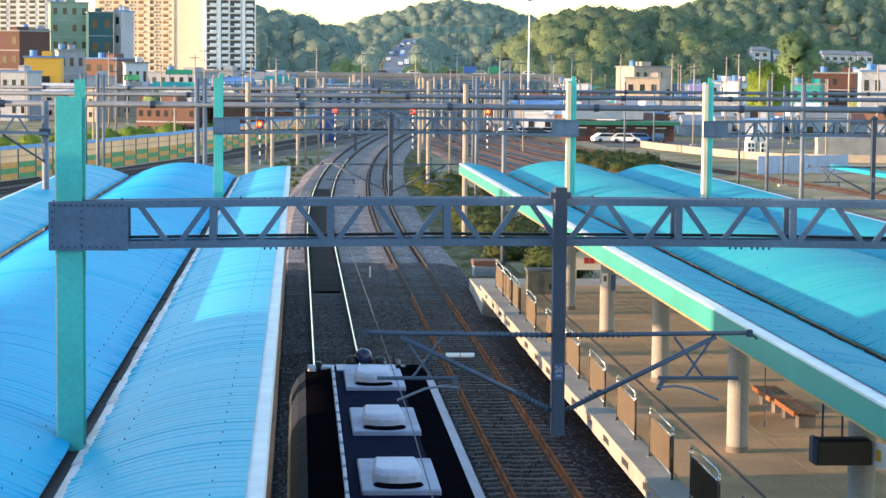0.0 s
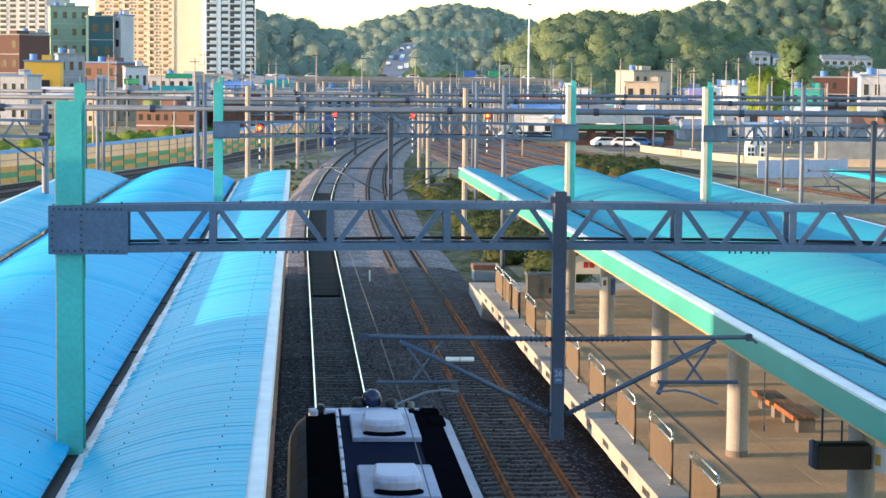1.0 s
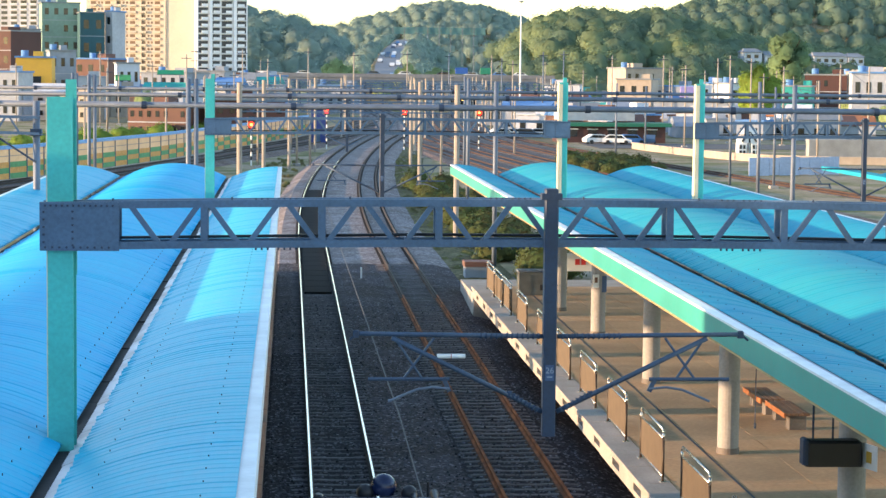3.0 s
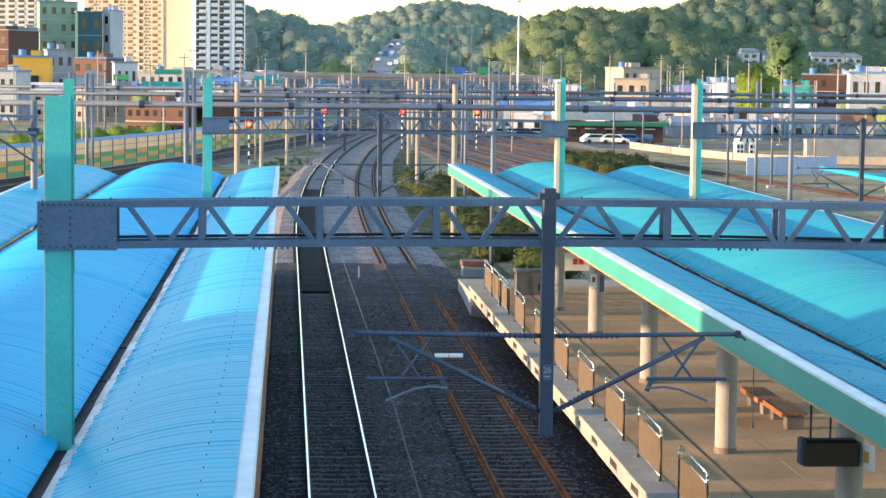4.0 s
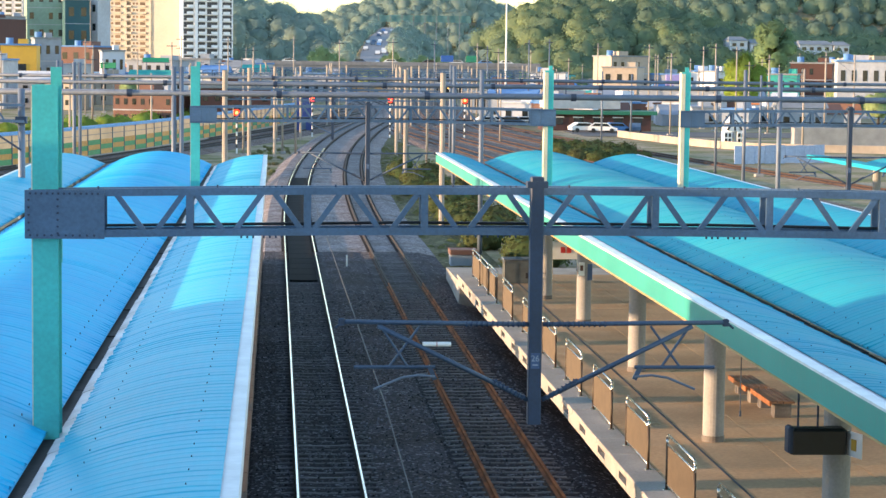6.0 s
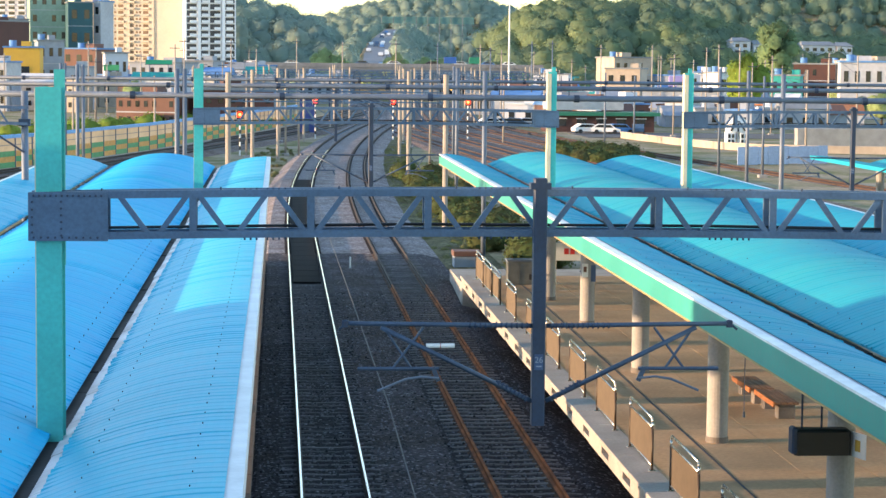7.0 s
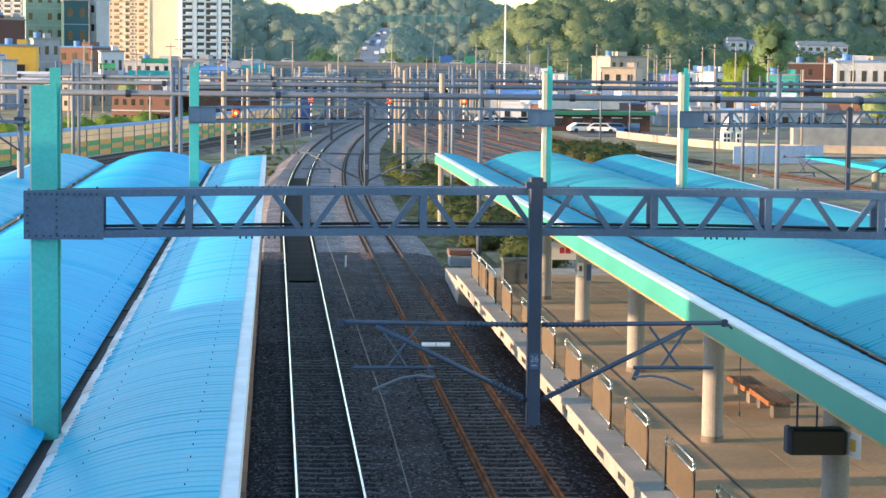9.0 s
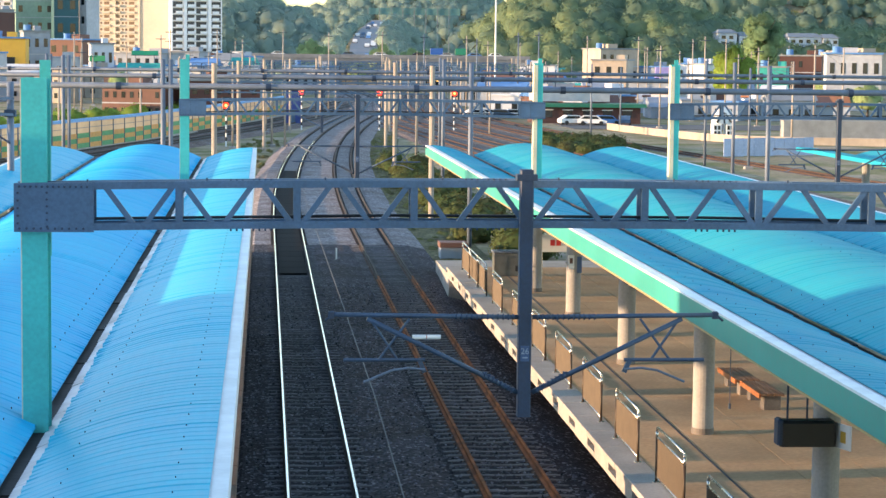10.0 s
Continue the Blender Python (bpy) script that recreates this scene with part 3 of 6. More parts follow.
def truss(parent, x0, x1, y, z0, z1, plates, bay=1.49, dark=STEEL, depth=0.34):
    """Cambered lattice beam: chords, diagonals on the near face, end plates with bolts."""
    mid, half = (x0 + x1) / 2, (x1 - x0) / 2

    def lift(x):
        return 0.075 * (1 - ((x - mid) / half) ** 2)

    for face in (-1, 1):
        yy = y + face * depth / 2
        for z in (z0, z1):
            g = Geo()
            s = 1 if z == z0 else -1
            yf = yy + face * 0.04
            prof = [(yy - face * 0.04, -0.01), (yf, -0.01), (yf, 0.084), (yf - face * 0.016, 0.084), (yf - face * 0.016, 0.01), (yy - face * 0.04, 0.01)]
            n = 16
            st = [x0 + (x1 - x0) * k / n for k in range(n + 1)]
            v = [(a, py, z + lift(a) + s * pz) for a in st for py, pz in prof]
            f = [tuple(range(6)), tuple(range(6 * n + 5, 6 * n - 1, -1))]
            f += [(k * 6 + i, k * 6 + (i + 1) % 6, k * 6 + 6 + (i + 1) % 6, k * 6 + 6 + i) for k in range(n) for i in range(6)]
            g.add(v, f)
            part("chord", g, dark, parent)
        # zigzag of three lengths to each bay, an upright at every third node
        step = bay / 3
        xs = [x0 + plates[0] + 0.07 + step * k for k in range(int((x1 - x0 - sum(plates)) / step))]
        for k, (xa, xb) in enumerate(zip(xs, xs[1:])):
            za, zb = (z1 - 0.03, z0 + 0.03) if k % 2 == 0 else (z0 + 0.03, z1 - 0.03)
            e = 0.055
            if face < 0:
                part("diagonal", Geo().bar((xa + e, yy, za + lift(xa)), (xb - e, yy, zb + lift(xb)), 0.05, 0.068), dark, parent)
            if k % 3 == 2:
                part("upright", Geo().box(xa - 0.045, xa + 0.045, yy - 0.03, yy + 0.03, z0 + 0.01 + lift(xa), z1 - 0.01 + lift(xa)), dark, parent)
    # flat stays between the two faces, top and bottom
    g = Geo()
    x = x0 + plates[0]
    while x < x1 - plates[1]:
        g.bar((x, y - depth / 2, z0 + lift(x)), (x + bay / 2, y + depth / 2, z0 + lift(x)), 0.05, 0.012)
        g.bar((x + bay / 2, y + depth / 2, z1 + lift(x)), (x + bay, y - depth / 2, z1 + lift(x)), 0.05, 0.012)
        x += bay
    tagged(part("cross_bracing", g, dark, parent), kind="stuff")
    for a, b in ((x0, x0 + plates[0]), (x1 - plates[1], x1)):
        if b - a > 0.1:
            pl = part("end_plate", Geo().box(a - 0.01, b, y - depth / 2 - 0.055, y - depth / 2 - 0.042, z0 - 0.01, z1 + 0.01), dark, parent)
            g = Geo()
            yy = y - depth / 2 - 0.055
            pts = [(a + 0.04, yy, z0 + 0.1 + 0.095 * i) for i in range(5)] + [(a + 0.40, yy, z0 + 0.06 + 0.085 * i) for i in range(6)]
            pts += [(a + 0.06 + 0.088 * i, yy, z0 + 0.035) for i in range(10)] + [(a + 0.06 + 0.07 * i, yy, z1 - 0.03) for i in range(13)]
            tagged(part("plate_bolts", bolts(g, pts), STEEL_D, pl), kind="stuff")
            part("end_plate", Geo().box(a, b, y + depth / 2 + 0.042, y + depth / 2 + 0.055, z0, z1), dark, parent)
    # bolt clusters at the splices
    g = Geo()
    for k in range(int((x1 - x0) / 1.49)):
        xx = x0 + 0.9 + 1.49 * k
        if k % 2 == 1:
            for i in range(7):
                xb = xx + 0.3 + i * 0.075 + (0.06 if i > 2 else 0)
                u = lift(xb)
                g.tube((xb, y - depth / 2, z0 - 0.008 + u), (xb, y - depth / 2, z0 - 0.042 + u), 0.014, 6)
                g.tube((xb, y - depth / 2, z1 + 0.008 + u), (xb, y - depth / 2, z1 + 0.03 + u), 0.013, 6)
        g.tube((xx, y - depth / 2, z1 + 0.005 + lift(xx)), (xx, y - depth / 2, z1 + 0.045 + lift(xx)), 0.012, 6)
    tagged(part("splice_bolts", g, STEEL_D, parent), kind="stuff")


def insulator(g, p, q, r=0.05, n=10):
    p, q = Vector(p), Vector(q)
    for i in range(n):
        a = p.lerp(q, (i + 0.1) / n)
        b = p.lerp(q, (i + 0.55) / n)
        g.tube(a, b, r, 10, r * 0.55)
    g.tube(p, q, r * 0.45, 8)
    return g


def drop_post(parent, x, y, ztop, zbot, s=1.0):
    g = Geo()
    w = 0.165
    g.cbox(x - w / 2, x + w / 2, y - 0.09, y + 0.09, zbot, ztop, 0.012)
    p = part("drop_post", g, STEEL_D, parent, "dark blue hanging post")
    part("clamp", Geo().box(x - 0.13, x + 0.13, y - 0.1, y + 0.1, ztop - 0.14, ztop - 0.06), STEEL_D, p)
    part("post_plate", Geo().box(x - 0.055, x + 0.055, y - 0.096, y - 0.0905, zbot + 0.72, zbot + 0.92), mat_plate, p, "small blue plate with pale bars")
    tx = bpy.data.curves.new("post_number", "FONT")
    tx.body, tx.size, tx.extrude, tx.align_x = "26", 0.11, 0.001, "CENTER"
    tx.materials.append(mat_number)
    num = new("post_number", tx)
    num.parent = p
    num.matrix_basis = pose(x, y - 0.0985, zbot + 0.815, 90, 0, 0)
    tagged(num, "pale number on dark plate")
    part("plate_bar", Geo().box(x - 0.035, x + 0.035, y - 0.1, y - 0.0965, zbot + 0.76, zbot + 0.775), mat_number, p)
    return p


mat_number = mat("pale_blue_paint", (0.30, 0.36, 0.44), 0.6)
mat_plate = mat("blue_plate", (0.05, 0.10, 0.22), 0.5)


def cantilever(x, y, side, reach, z=6.30, zlow=5.33):
    """A hinged cantilever arm: top tube, strut, registration tube and steady arm."""
    t = thing("cantilever_arm", "blue-grey steel cantilever arm with ribbed insulators on drop post", "catenary arm", group="cantilever arms")
    x0 = x + side * 0.09
    xe = x + side * reach
    part("top_tube", Geo().tube((x0, y, z), (xe, y, z + 0.03), 0.03, 10), STEEL_A, t, smooth=True)
    part("insulator", insulator(Geo(), (x0 + side * 0.05, y, z), (x0 + side * 0.85, y, z + 0.005), 0.045, 12), STEEL_D, t)
    part("strut", Geo().tube((x0, y, zlow), (x + side * (reach * 0.82), y, z - 0.02), 0.032, 10), STEEL_A, t, smooth=True)
    part("insulator", insulator(Geo(), (x0 + side * 0.06, y, zlow + 0.02), (x + side * 0.55, y, zlow + 0.26), 0.045, 8), STEEL_D, t)
    zr = z - 0.55
    xr0, xr1 = x + side * (reach * 0.56), x + side * (reach * 0.92)
    part("registration_tube", Geo().tube((xr0 - side * 0.1, y, zr), (xr1 + side * 0.05, y, zr), 0.024, 8), STEEL_A, t)
    part("hanger", Geo().tube((x + side * reach * 0.6, y, z - 0.02), (x + side * (reach * 0.76), y, zr), 0.018, 6), STEEL_A, t)
    part("hanger", Geo().tube((x + side * reach * 0.8, y, z - 0.04), (x + side * (reach * 0.66), y, zr), 0.018, 6), STEEL_A, t)
    xs = x + side * reach * 0.52
    part("steady_arm", Geo().path([(xs, y - 0.02, zr - 0.12), (xs + side * 0.22, y - 0.03, zr - 0.1), (xs + side * 0.42, y - 0.03, zr - 0.13), (xs + side * 0.78, y - 0.03, zr - 0.28)], 0.017, 6), GALV, t)
    part("drop_bracket", Geo().bar((xs, y, zr - 0.16), (xs + side * 0.08, y, zr + 0.02), 0.04, 0.06), STEEL_A, t)
    part("end_fitting", Geo().cbox(xe - 0.05, xe + 0.03, y - 0.035, y + 0.035, z - 0.02, z + 0.075, 0.015).tube((xe, y, z + 0.03), (xe + side * 0.09, y, z - 0.05), 0.016, 6), STEEL_D, t)
    return t


def build_gantry(y, label, x0, x1, posts, plates, drop):
    t = thing("catenary_gantry", label, "catenary gantry", group="catenary gantries")
    truss(t, x0, x1, y, 7.355, 7.945, plates, 1.485)
    for px in posts:
        h_post("post", px, y + 0.05, 4.42, 9.27 if y < 40 else 9.37, t, GREEN_P)
        # Added cream plates put the sunlight on the post's left side into colour.
        part("side_plate", Geo().box(px - 0.174, px - 0.162, y - 0.15, y + 0.25, 4.42, 9.25 if y < 40 else 9.35), mat_sunlit_side, t, "pale cream side plate")
        if px > 0 and y > 40:
            part("front_plate", Geo().box(px - 0.160, px - 0.035, y - 0.166, y - 0.154, 4.42, 9.3), mat_sunlit_side, t, "added cream plate for the sunlit edge of the post face")
        part("post_stub", Geo().box(px + 0.03, px + 0.165, y + 0.255, y + 0.31, 7.0, 9.49 if y < 40 else 9.54), GREEN_P, t)
    # feeder cable along the lower part of the beam
    run = [(x0 + plates[0], y, 7.50), ((x0 + x1) / 2 - 2, y, 7.56), ((x0 + x1) / 2 + 2, y, 7.55), (x1, y, 7.48)]
    for p0, p1 in zip(run, run[1:]):
        part("cable", Geo().tube(p0, p1, 0.022, 6), BLACK, t)
    if drop:
        drop_post(t, drop - 0.02, y - 0.38, 8.18, 5.02)
    return t


def build_gantries():
    build_gantry(27.0, "blue-grey lattice gantry beam bolted to turquoise steel posts", -3.11, 10.35, (-2.87, 9.95), (0.98, 0.98), 3.33)
    build_gantry(77.0, "blue-grey lattice gantry beam bolted to turquoise steel posts", -3.05, 10.2, (-2.87, 9.95), (0.95, 0.95), 3.36)
    build_gantry(77.0, "blue-grey lattice gantry beam spanning freight sidings", 14.8, 27.0, (15.0,), (0.9, 0.0), 21.1)
    t = thing("catenary_gantry", "blue-grey lattice gantry beam spanning western tracks", "catenary gantry", group="catenary gantries")
    truss(t, -24.0, -8.95, 77.0, 7.3, 7.95, (0.0, 0.0), 1.485)
    for px, z0 in ((-9.1, 0.99), (-23.8, -0.6)):
        part("post", Geo().tube((px, 77.3, z0), (px, 77.3, 8.5), 0.13, 10), GALV, t, smooth=True)
        part("clamp", Geo().box(px - 0.2, px + 0.2, 77.1, 77.45, 7.25, 7.5), STEEL_D, t)
    part("brace", Geo().bar((-9.1, 77.15, 6.3), (-10.6, 77.15, 7.28), 0.06, 0.07), STEEL_D, t)
    for x, y in ((-2.87, 27.05), (9.95, 27.05), (-2.87, 77.05), (9.95, 77.05), (15.0, 77.05)):
        build_column(x, y)
    for y in (26.6, 76.6):
        cantilever(3.32, y, -1, 2.46)
        cantilever(3.32, y, 1, 2.46)
    for y in (76.6,):
        cantilever(21.1, y, -1, 2.4)
        cantilever(21.1, y, 1, 2.4)
    # contact and messenger wires over the platform tracks
    for x in (1.30,):
        t = thing("overhead_line", "thin copper overhead line above the track", "overhead wire", group="overhead lines")
        pts = [(x + curve_x(y) + (0.12 if i % 2 else -0.12), y, 5.25) for i, y in enumerate((-20, 27, 77, 127, 177, 227, 277, 327))]
        part("contact_wire", Geo().sweep([(-0.006, -0.006), (0.006, -0.006), (0.006, 0.006), (-0.006, 0.006)], pts), mat_wire, t)


mat_sunlit_side = mat("sunlit_cream", (0.66, 0.60, 0.42), 0.6, 0.0, 1.0, 0.2, 18, 0.08)
mat_wire = mat("wire", (0.075, 0.07, 0.068), 0.7)


# ---- train ----
def build_train():
    """End car of a commuter train, origin on the rail at its far end, body towards -Y."""
    t = thing("train_car", "commuter train car with black roof and white air-conditioning units", "train")
    L, W = 19.6, 1.52
    sec = [(-W, 0.35), (-W, 2.9), (-W + 0.05, 3.15), (-W + 0.17, 3.36), (-W + 0.32, 3.48), (-0.60, 3.60), (0.66, 3.60), (W - 0.31, 3.49), (W - 0.11, 3.38), (W - 0.04, 3.2), (W, 2.9), (W, 0.35)]

    def slab(name, ids, material, off, label="", y0=-0.12, y1=-L):
        g = Geo()
        pts = [sec[i] for i in ids]
        v = [(x, y, z) for y in (y0, y1) for x, z in pts] + [(x * 0.97, y, z - off) for y in (y0, y1) for x, z in pts]
        k = len(pts)
        f = []
        for i in range(k - 1):
            f += [(i, i + 1, k + i + 1, k + i), (2 * k + i, 3 * k + i, 3 * k + i + 1, 2 * k + i + 1), (i, 2 * k + i, 2 * k + i + 1, i + 1), (k + i, k + i + 1, 3 * k + i + 1, 3 * k + i)]
        f += [(0, k, 3 * k, 2 * k), (k - 1, 3 * k - 1, 4 * k - 1, 2 * k - 1)]
        g.add(v, f)
        return part(name, g, material, t, label)
    alu = mat("train_body_blue", (0.02, 0.03, 0.055), 0.6, 0.0, 0.8, 0.15, 10, 0.03)
    blk = mat("train_roof_black", (0.005, 0.005, 0.007), 0.95, 0, 0.8, 0.3, 12, 0.08, spec=0.0)
    wht = mat("train_roof_white", (0.46, 0.50, 0.64), 0.5, 0, 0.8, 0.2, 10, 0.05)
    pad = mat("train_unit_blue_grey", (0.30, 0.35, 0.50), 0.55, 0, 0.8, 0.3, 6, 0.05)
    navy = mat("train_blue", (0.0045, 0.0085, 0.030), 0.9, 0, 0.8, 0.25, 10, 0.05, spec=0.02)
    slab("side_wall", [0, 1, 2], alu, 0.05)
    slab("side_wall", [9, 10, 11], alu, 0.05)
    slab("cant_rail", [2, 3, 4], mat("train_edge", (0.022, 0.034, 0.07), 0.8, 0, 3, 0.5, 12, 0.1, spec=0.15), 0.04, "weathered blue-grey roof edge")
    slab("roof_panel", [4, 5], blk, 0.04)
    slab("roof_panel", [5, 6], navy, 0.04)
    slab("roof_panel", [6, 7], blk, 0.04)
    slab("cant_rail", [7, 8], mat("train_edge_paint", (0.30, 0.32, 0.43), 0.6, 0, 0.8, 0.25, 10, 0.05), 0.04, "pale roof edge strip")
    slab("side_wall", [8, 9], blk, 0.04)
    # far end: tapered cab front
    g = Geo()
    k = len(sec)
    rings = [(-0.12, 1.0, 0.0), (0.12, 0.985, -0.03), (0.32, 0.94, -0.16)]
    v = [(x * s, y, (z + dz if z > 2 else z)) for y, s, dz in rings for x, z in sec]
    f = [(r * k + i, r * k + i + 1, (r + 1) * k + i + 1, (r + 1) * k + i) for r in range(2) for i in range(k - 1)] + [tuple(range(2 * k, 3 * k))]
    fr = part("cab_front", g.add(v, f), blk, t, "black sloping cab front")
    part("windscreen", Geo().box(-1.1, 1.1, 0.322, 0.335, 1.9, 2.75), mat("dark_glass", (0.01, 0.012, 0.016), 0.08), fr)
    for x in (-1.0, 1.0):
        part("headlight", Geo().tube((x, 0.31, 1.3), (x, 0.35, 1.3), 0.11, 14), WHITE, fr)
    part("floor", Geo().box(-W + 0.04, W - 0.04, -L, -0.1, 0.75, 0.9), STEEL_D, t)
    part("rear_wall", Geo().box(-W + 0.06, W - 0.06, -L, -L + 0.06, 0.9, 3.35), alu, t)
    # white walkway rail along the roof
    g = Geo()
    for i in range(18):
        g.cbox(-0.68, -0.62, -0.5 - i * 1.02 - 0.78, -0.5 - i * 1.02, 3.60, 3.66, 0.01)
    tagged(part("walkway", g, wht, t, "white slatted roof walkway"), kind="stuff")
    # air-conditioning units, white pads with a round fan each
    for i in range(4):
        y = -1.1 - i * 5.0
        u = part("air_conditioner", Geo().cbox(-0.44, 0.70, y - 2.5, y, 3.585, 3.68, 0.02), pad, t, "white rooftop air-conditioning unit")
        # cowl with a straight back, flared sides and a bowed front lip
        low = [(-0.22, y - 0.95), (0.42, y - 0.95)] + [(0.10 + 0.36 * math.cos(k * 0.3927), y - 1.85 - 0.30 * math.sin(k * 0.3927)) for k in range(9)]
        n = len(low)
        v = []
        for sc, z, dy in ((1.0, 3.68, 0.0), (1.0, 3.80, 0.0), (0.94, 3.86, 0.04), (0.86, 3.885, 0.09)):
            v += [(0.10 + (a - 0.10) * sc, b + (dy if b < y - 1.5 else -dy * 0.6), z) for a, b in low]
        f = [tuple(range(n)), tuple(range(4 * n - 1, 3 * n - 1, -1))]
        f += [(r * n + k, (r + 1) * n + k, (r + 1) * n + (k + 1) % n, r * n + (k + 1) % n) for r in range(3) for k in range(n)]
        part("fan_cowl", Geo().add(v, f), wht, u)
        o = Geo()
        ring = [(0.10 + 0.36 * math.cos(k * 0.3927), y - 2.17 + 0.29 * math.sin(k * 0.3927)) for k in range(16)]
        o.add([(a, b, 3.682) for a, b in ring] + [(a, b, 3.70) for a, b in ring], [tuple(range(16)), tuple(range(31, 15, -1))] + [(k, 16 + k, 16 + (k + 1) % 16, (k + 1) % 16) for k in range(16)])
        part("fan_opening", o, blk, u)
    for x0, x1 in ((-1.15, -0.98), (-0.88, -0.66)):
        part("horn_box", Geo().cbox(x0, x1, -0.42, -0.1, 3.52, 3.62, 0.03), wht, t)
    part("horn_bracket", Geo().cbox(-1.0, -0.86, -0.2, 0.02, 3.52, 3.68, 0.03), BLACK, t)
    gloss = mat("glossy_navy", (0.012, 0.022, 0.07), 0.2)
    for x, y, z, r, m in ((0.0, 0.1, 3.74, 0.19, gloss), (-0.26, 0.06, 3.66, 0.13, BLACK), (0.36, 0.0, 3.66, 0.12, BLACK)):
        g = Geo()
        rings = [(math.sin(a), math.cos(a)) for a in (0.1, 0.5, 0.9, 1.3, 1.7, 2.2)]
        g.add([(x + r * u * math.cos(k * 0.5236), y + r * u * math.sin(k * 0.5236), z + r * w) for u, w in rings for k in range(12)],
              [(j * 12 + k, j * 12 + (k + 1) % 12, j * 12 + 12 + (k + 1) % 12, j * 12 + 12 + k) for j in range(5) for k in range(12)] + [tuple(range(11, -1, -1)), tuple(range(60, 72))])
        part("antenna_dome", g, m, t, "rounded dark antenna dome", smooth=True)
    part("antenna_rod", Geo().tube((0.62, -0.1, 3.55), (0.62, -0.1, 3.85), 0.02, 6), BLACK, t)
    part("wiper_box", Geo().cbox(0.86, 1.2, -0.5, -0.12, 3.46, 3.62, 0.03), blk, t)
    part("roof_step", Geo().cbox(0.95, 1.25, -1.5, -0.7, 3.50, 3.58, 0.02), blk, t)
    for x in (0.42, 0.72):
        part("whistle", Geo().tube((x, -0.35, 3.62), (x, 0.05, 3.66), 0.035, 8, 0.06), BLACK, t)
    part("front_ledge", Geo().box(-1.15, 0.85, -0.12, -0.02, 3.52, 3.60), wht, t)
    part("front_apron", Geo().cbox(-0.57, 0.64, -0.9, -0.125, 3.59, 3.625, 0.01), wht, t, "white roof plate behind the cab")
    for yc in (-3.2, -16.2):
        bg = part("bogie", Geo().box(-1.05, 1.05, yc - 1.5, yc + 1.5, 0.45, 0.70), STEEL_D, t)
        for dy in (-1.05, 1.05):
            for s in (-0.7525, 0.7525):
                part("wheel", Geo().tube((s - 0.06, yc + dy, 0.436), (s + 0.06, yc + dy, 0.436), 0.43, 20), RAIL_D, bg)
    return t


# ---- distance: town, yard and hills ----
def paint(name, col, var=0.18):
    return mat(name, col, 0.8, 0.0, 0.15, var, 1.2, 0.05)


# PALE and GREYW walls have the blue of distance haze mixed in.
PALE = paint("pale_render", (0.40, 0.42, 0.46))
CREAM = paint("cream_render", (0.54, 0.47, 0.375), 0.08)
WHITEW = paint("white_render", (0.56, 0.58, 0.63), 0.08)
SAGE = paint("sage_render", (0.22, 0.33, 0.27))
DTEAL = paint("dark_teal_cladding", (0.03, 0.10, 0.12))
MAROON = paint("maroon_brick", (0.08, 0.035, 0.03))
GREYW = paint("grey_render", (0.27, 0.31, 0.37))
YELLOW = paint("ochre_yellow_render", (0.62, 0.36, 0.05), 0.08)
BRICK = paint("red_brick", (0.16, 0.08, 0.06))
TANW = paint("tan_render", (0.42, 0.35, 0.28))
TEALW = paint("teal_sheet", (0.03, 0.33, 0.30))
OLD_CONC = paint("weathered_concrete", (0.24, 0.23, 0.235))
ROOF_D = paint("roof_membrane", (0.22, 0.24, 0.26))
ROOF_B = paint("blue_sheet_roof", (0.10, 0.24, 0.50))
GLASS_D = mat("window_glass", (0.02, 0.025, 0.03), 0.15, 0.0, 0.3, 0.3, 2, 0.0, rand=0.4)
# LEAF, LEAF_B, LEAF_F and LEAF_P are paled: distance haze put into the colour.
LEAF = mat("spring_foliage", (0.275, 0.345, 0.17), 0.9, 0, 0.05, 0.10, 0.25, 0.0, col2=(0.175, 0.25, 0.17), island=0.05, spec=0.1, leaf=0.4)
LEAF_B = mat("hazy_slope_foliage", (0.255, 0.345, 0.225), 0.9, 0, 0.04, 0.10, 0.25, 0.0, col2=(0.19, 0.265, 0.205), island=0.05, spec=0.1, leaf=0.4)
LEAF_Y = mat("bright_foliage", (0.31, 0.40, 0.07), 0.9, 0, 0.2, 0.2, 0.6, 0.0, col2=(0.17, 0.26, 0.05), island=0.2, spec=0.1, leaf=0.4)
LEAF_D = mat("shrub_foliage", (0.085, 0.125, 0.04), 0.9, 0, 0.3, 0.3, 1.5, 0.0, col2=(0.115, 0.115, 0.045), island=0.4, spec=0.1, leaf=0.35)
LEAF_F = mat("hazy_foliage", (0.37, 0.46, 0.36), 0.9, 0, 0.03, 0.10, 0.25, 0.0, col2=(0.29, 0.38, 0.32), island=0.03, spec=0.1, leaf=0.4)
LEAF_P = mat("hazy_pale_foliage", (0.47, 0.55, 0.24), 0.9, 0, 0.1, 0.15, 0.5, 0.0, col2=(0.36, 0.46, 0.22), island=0.1, spec=0.1, leaf=0.45)
LEAF_G = mat("deep_green_foliage", (0.22, 0.32, 0.15), 0.9, 0, 0.1, 0.15, 0.5, 0.0, col2=(0.16, 0.245, 0.13), island=0.12, spec=0.1, leaf=0.4)
LEAF_W = mat("dry_weed_foliage", (0.20, 0.22, 0.075), 0.9, 0, 0.2, 0.2, 1.5, 0.0, col2=(0.19, 0.17, 0.09), island=0.15, spec=0.1, leaf=0.35)
BARK = mat("bark", (0.10, 0.075, 0.055), 0.9, 0, 3, 0.3, 20, 0.3)
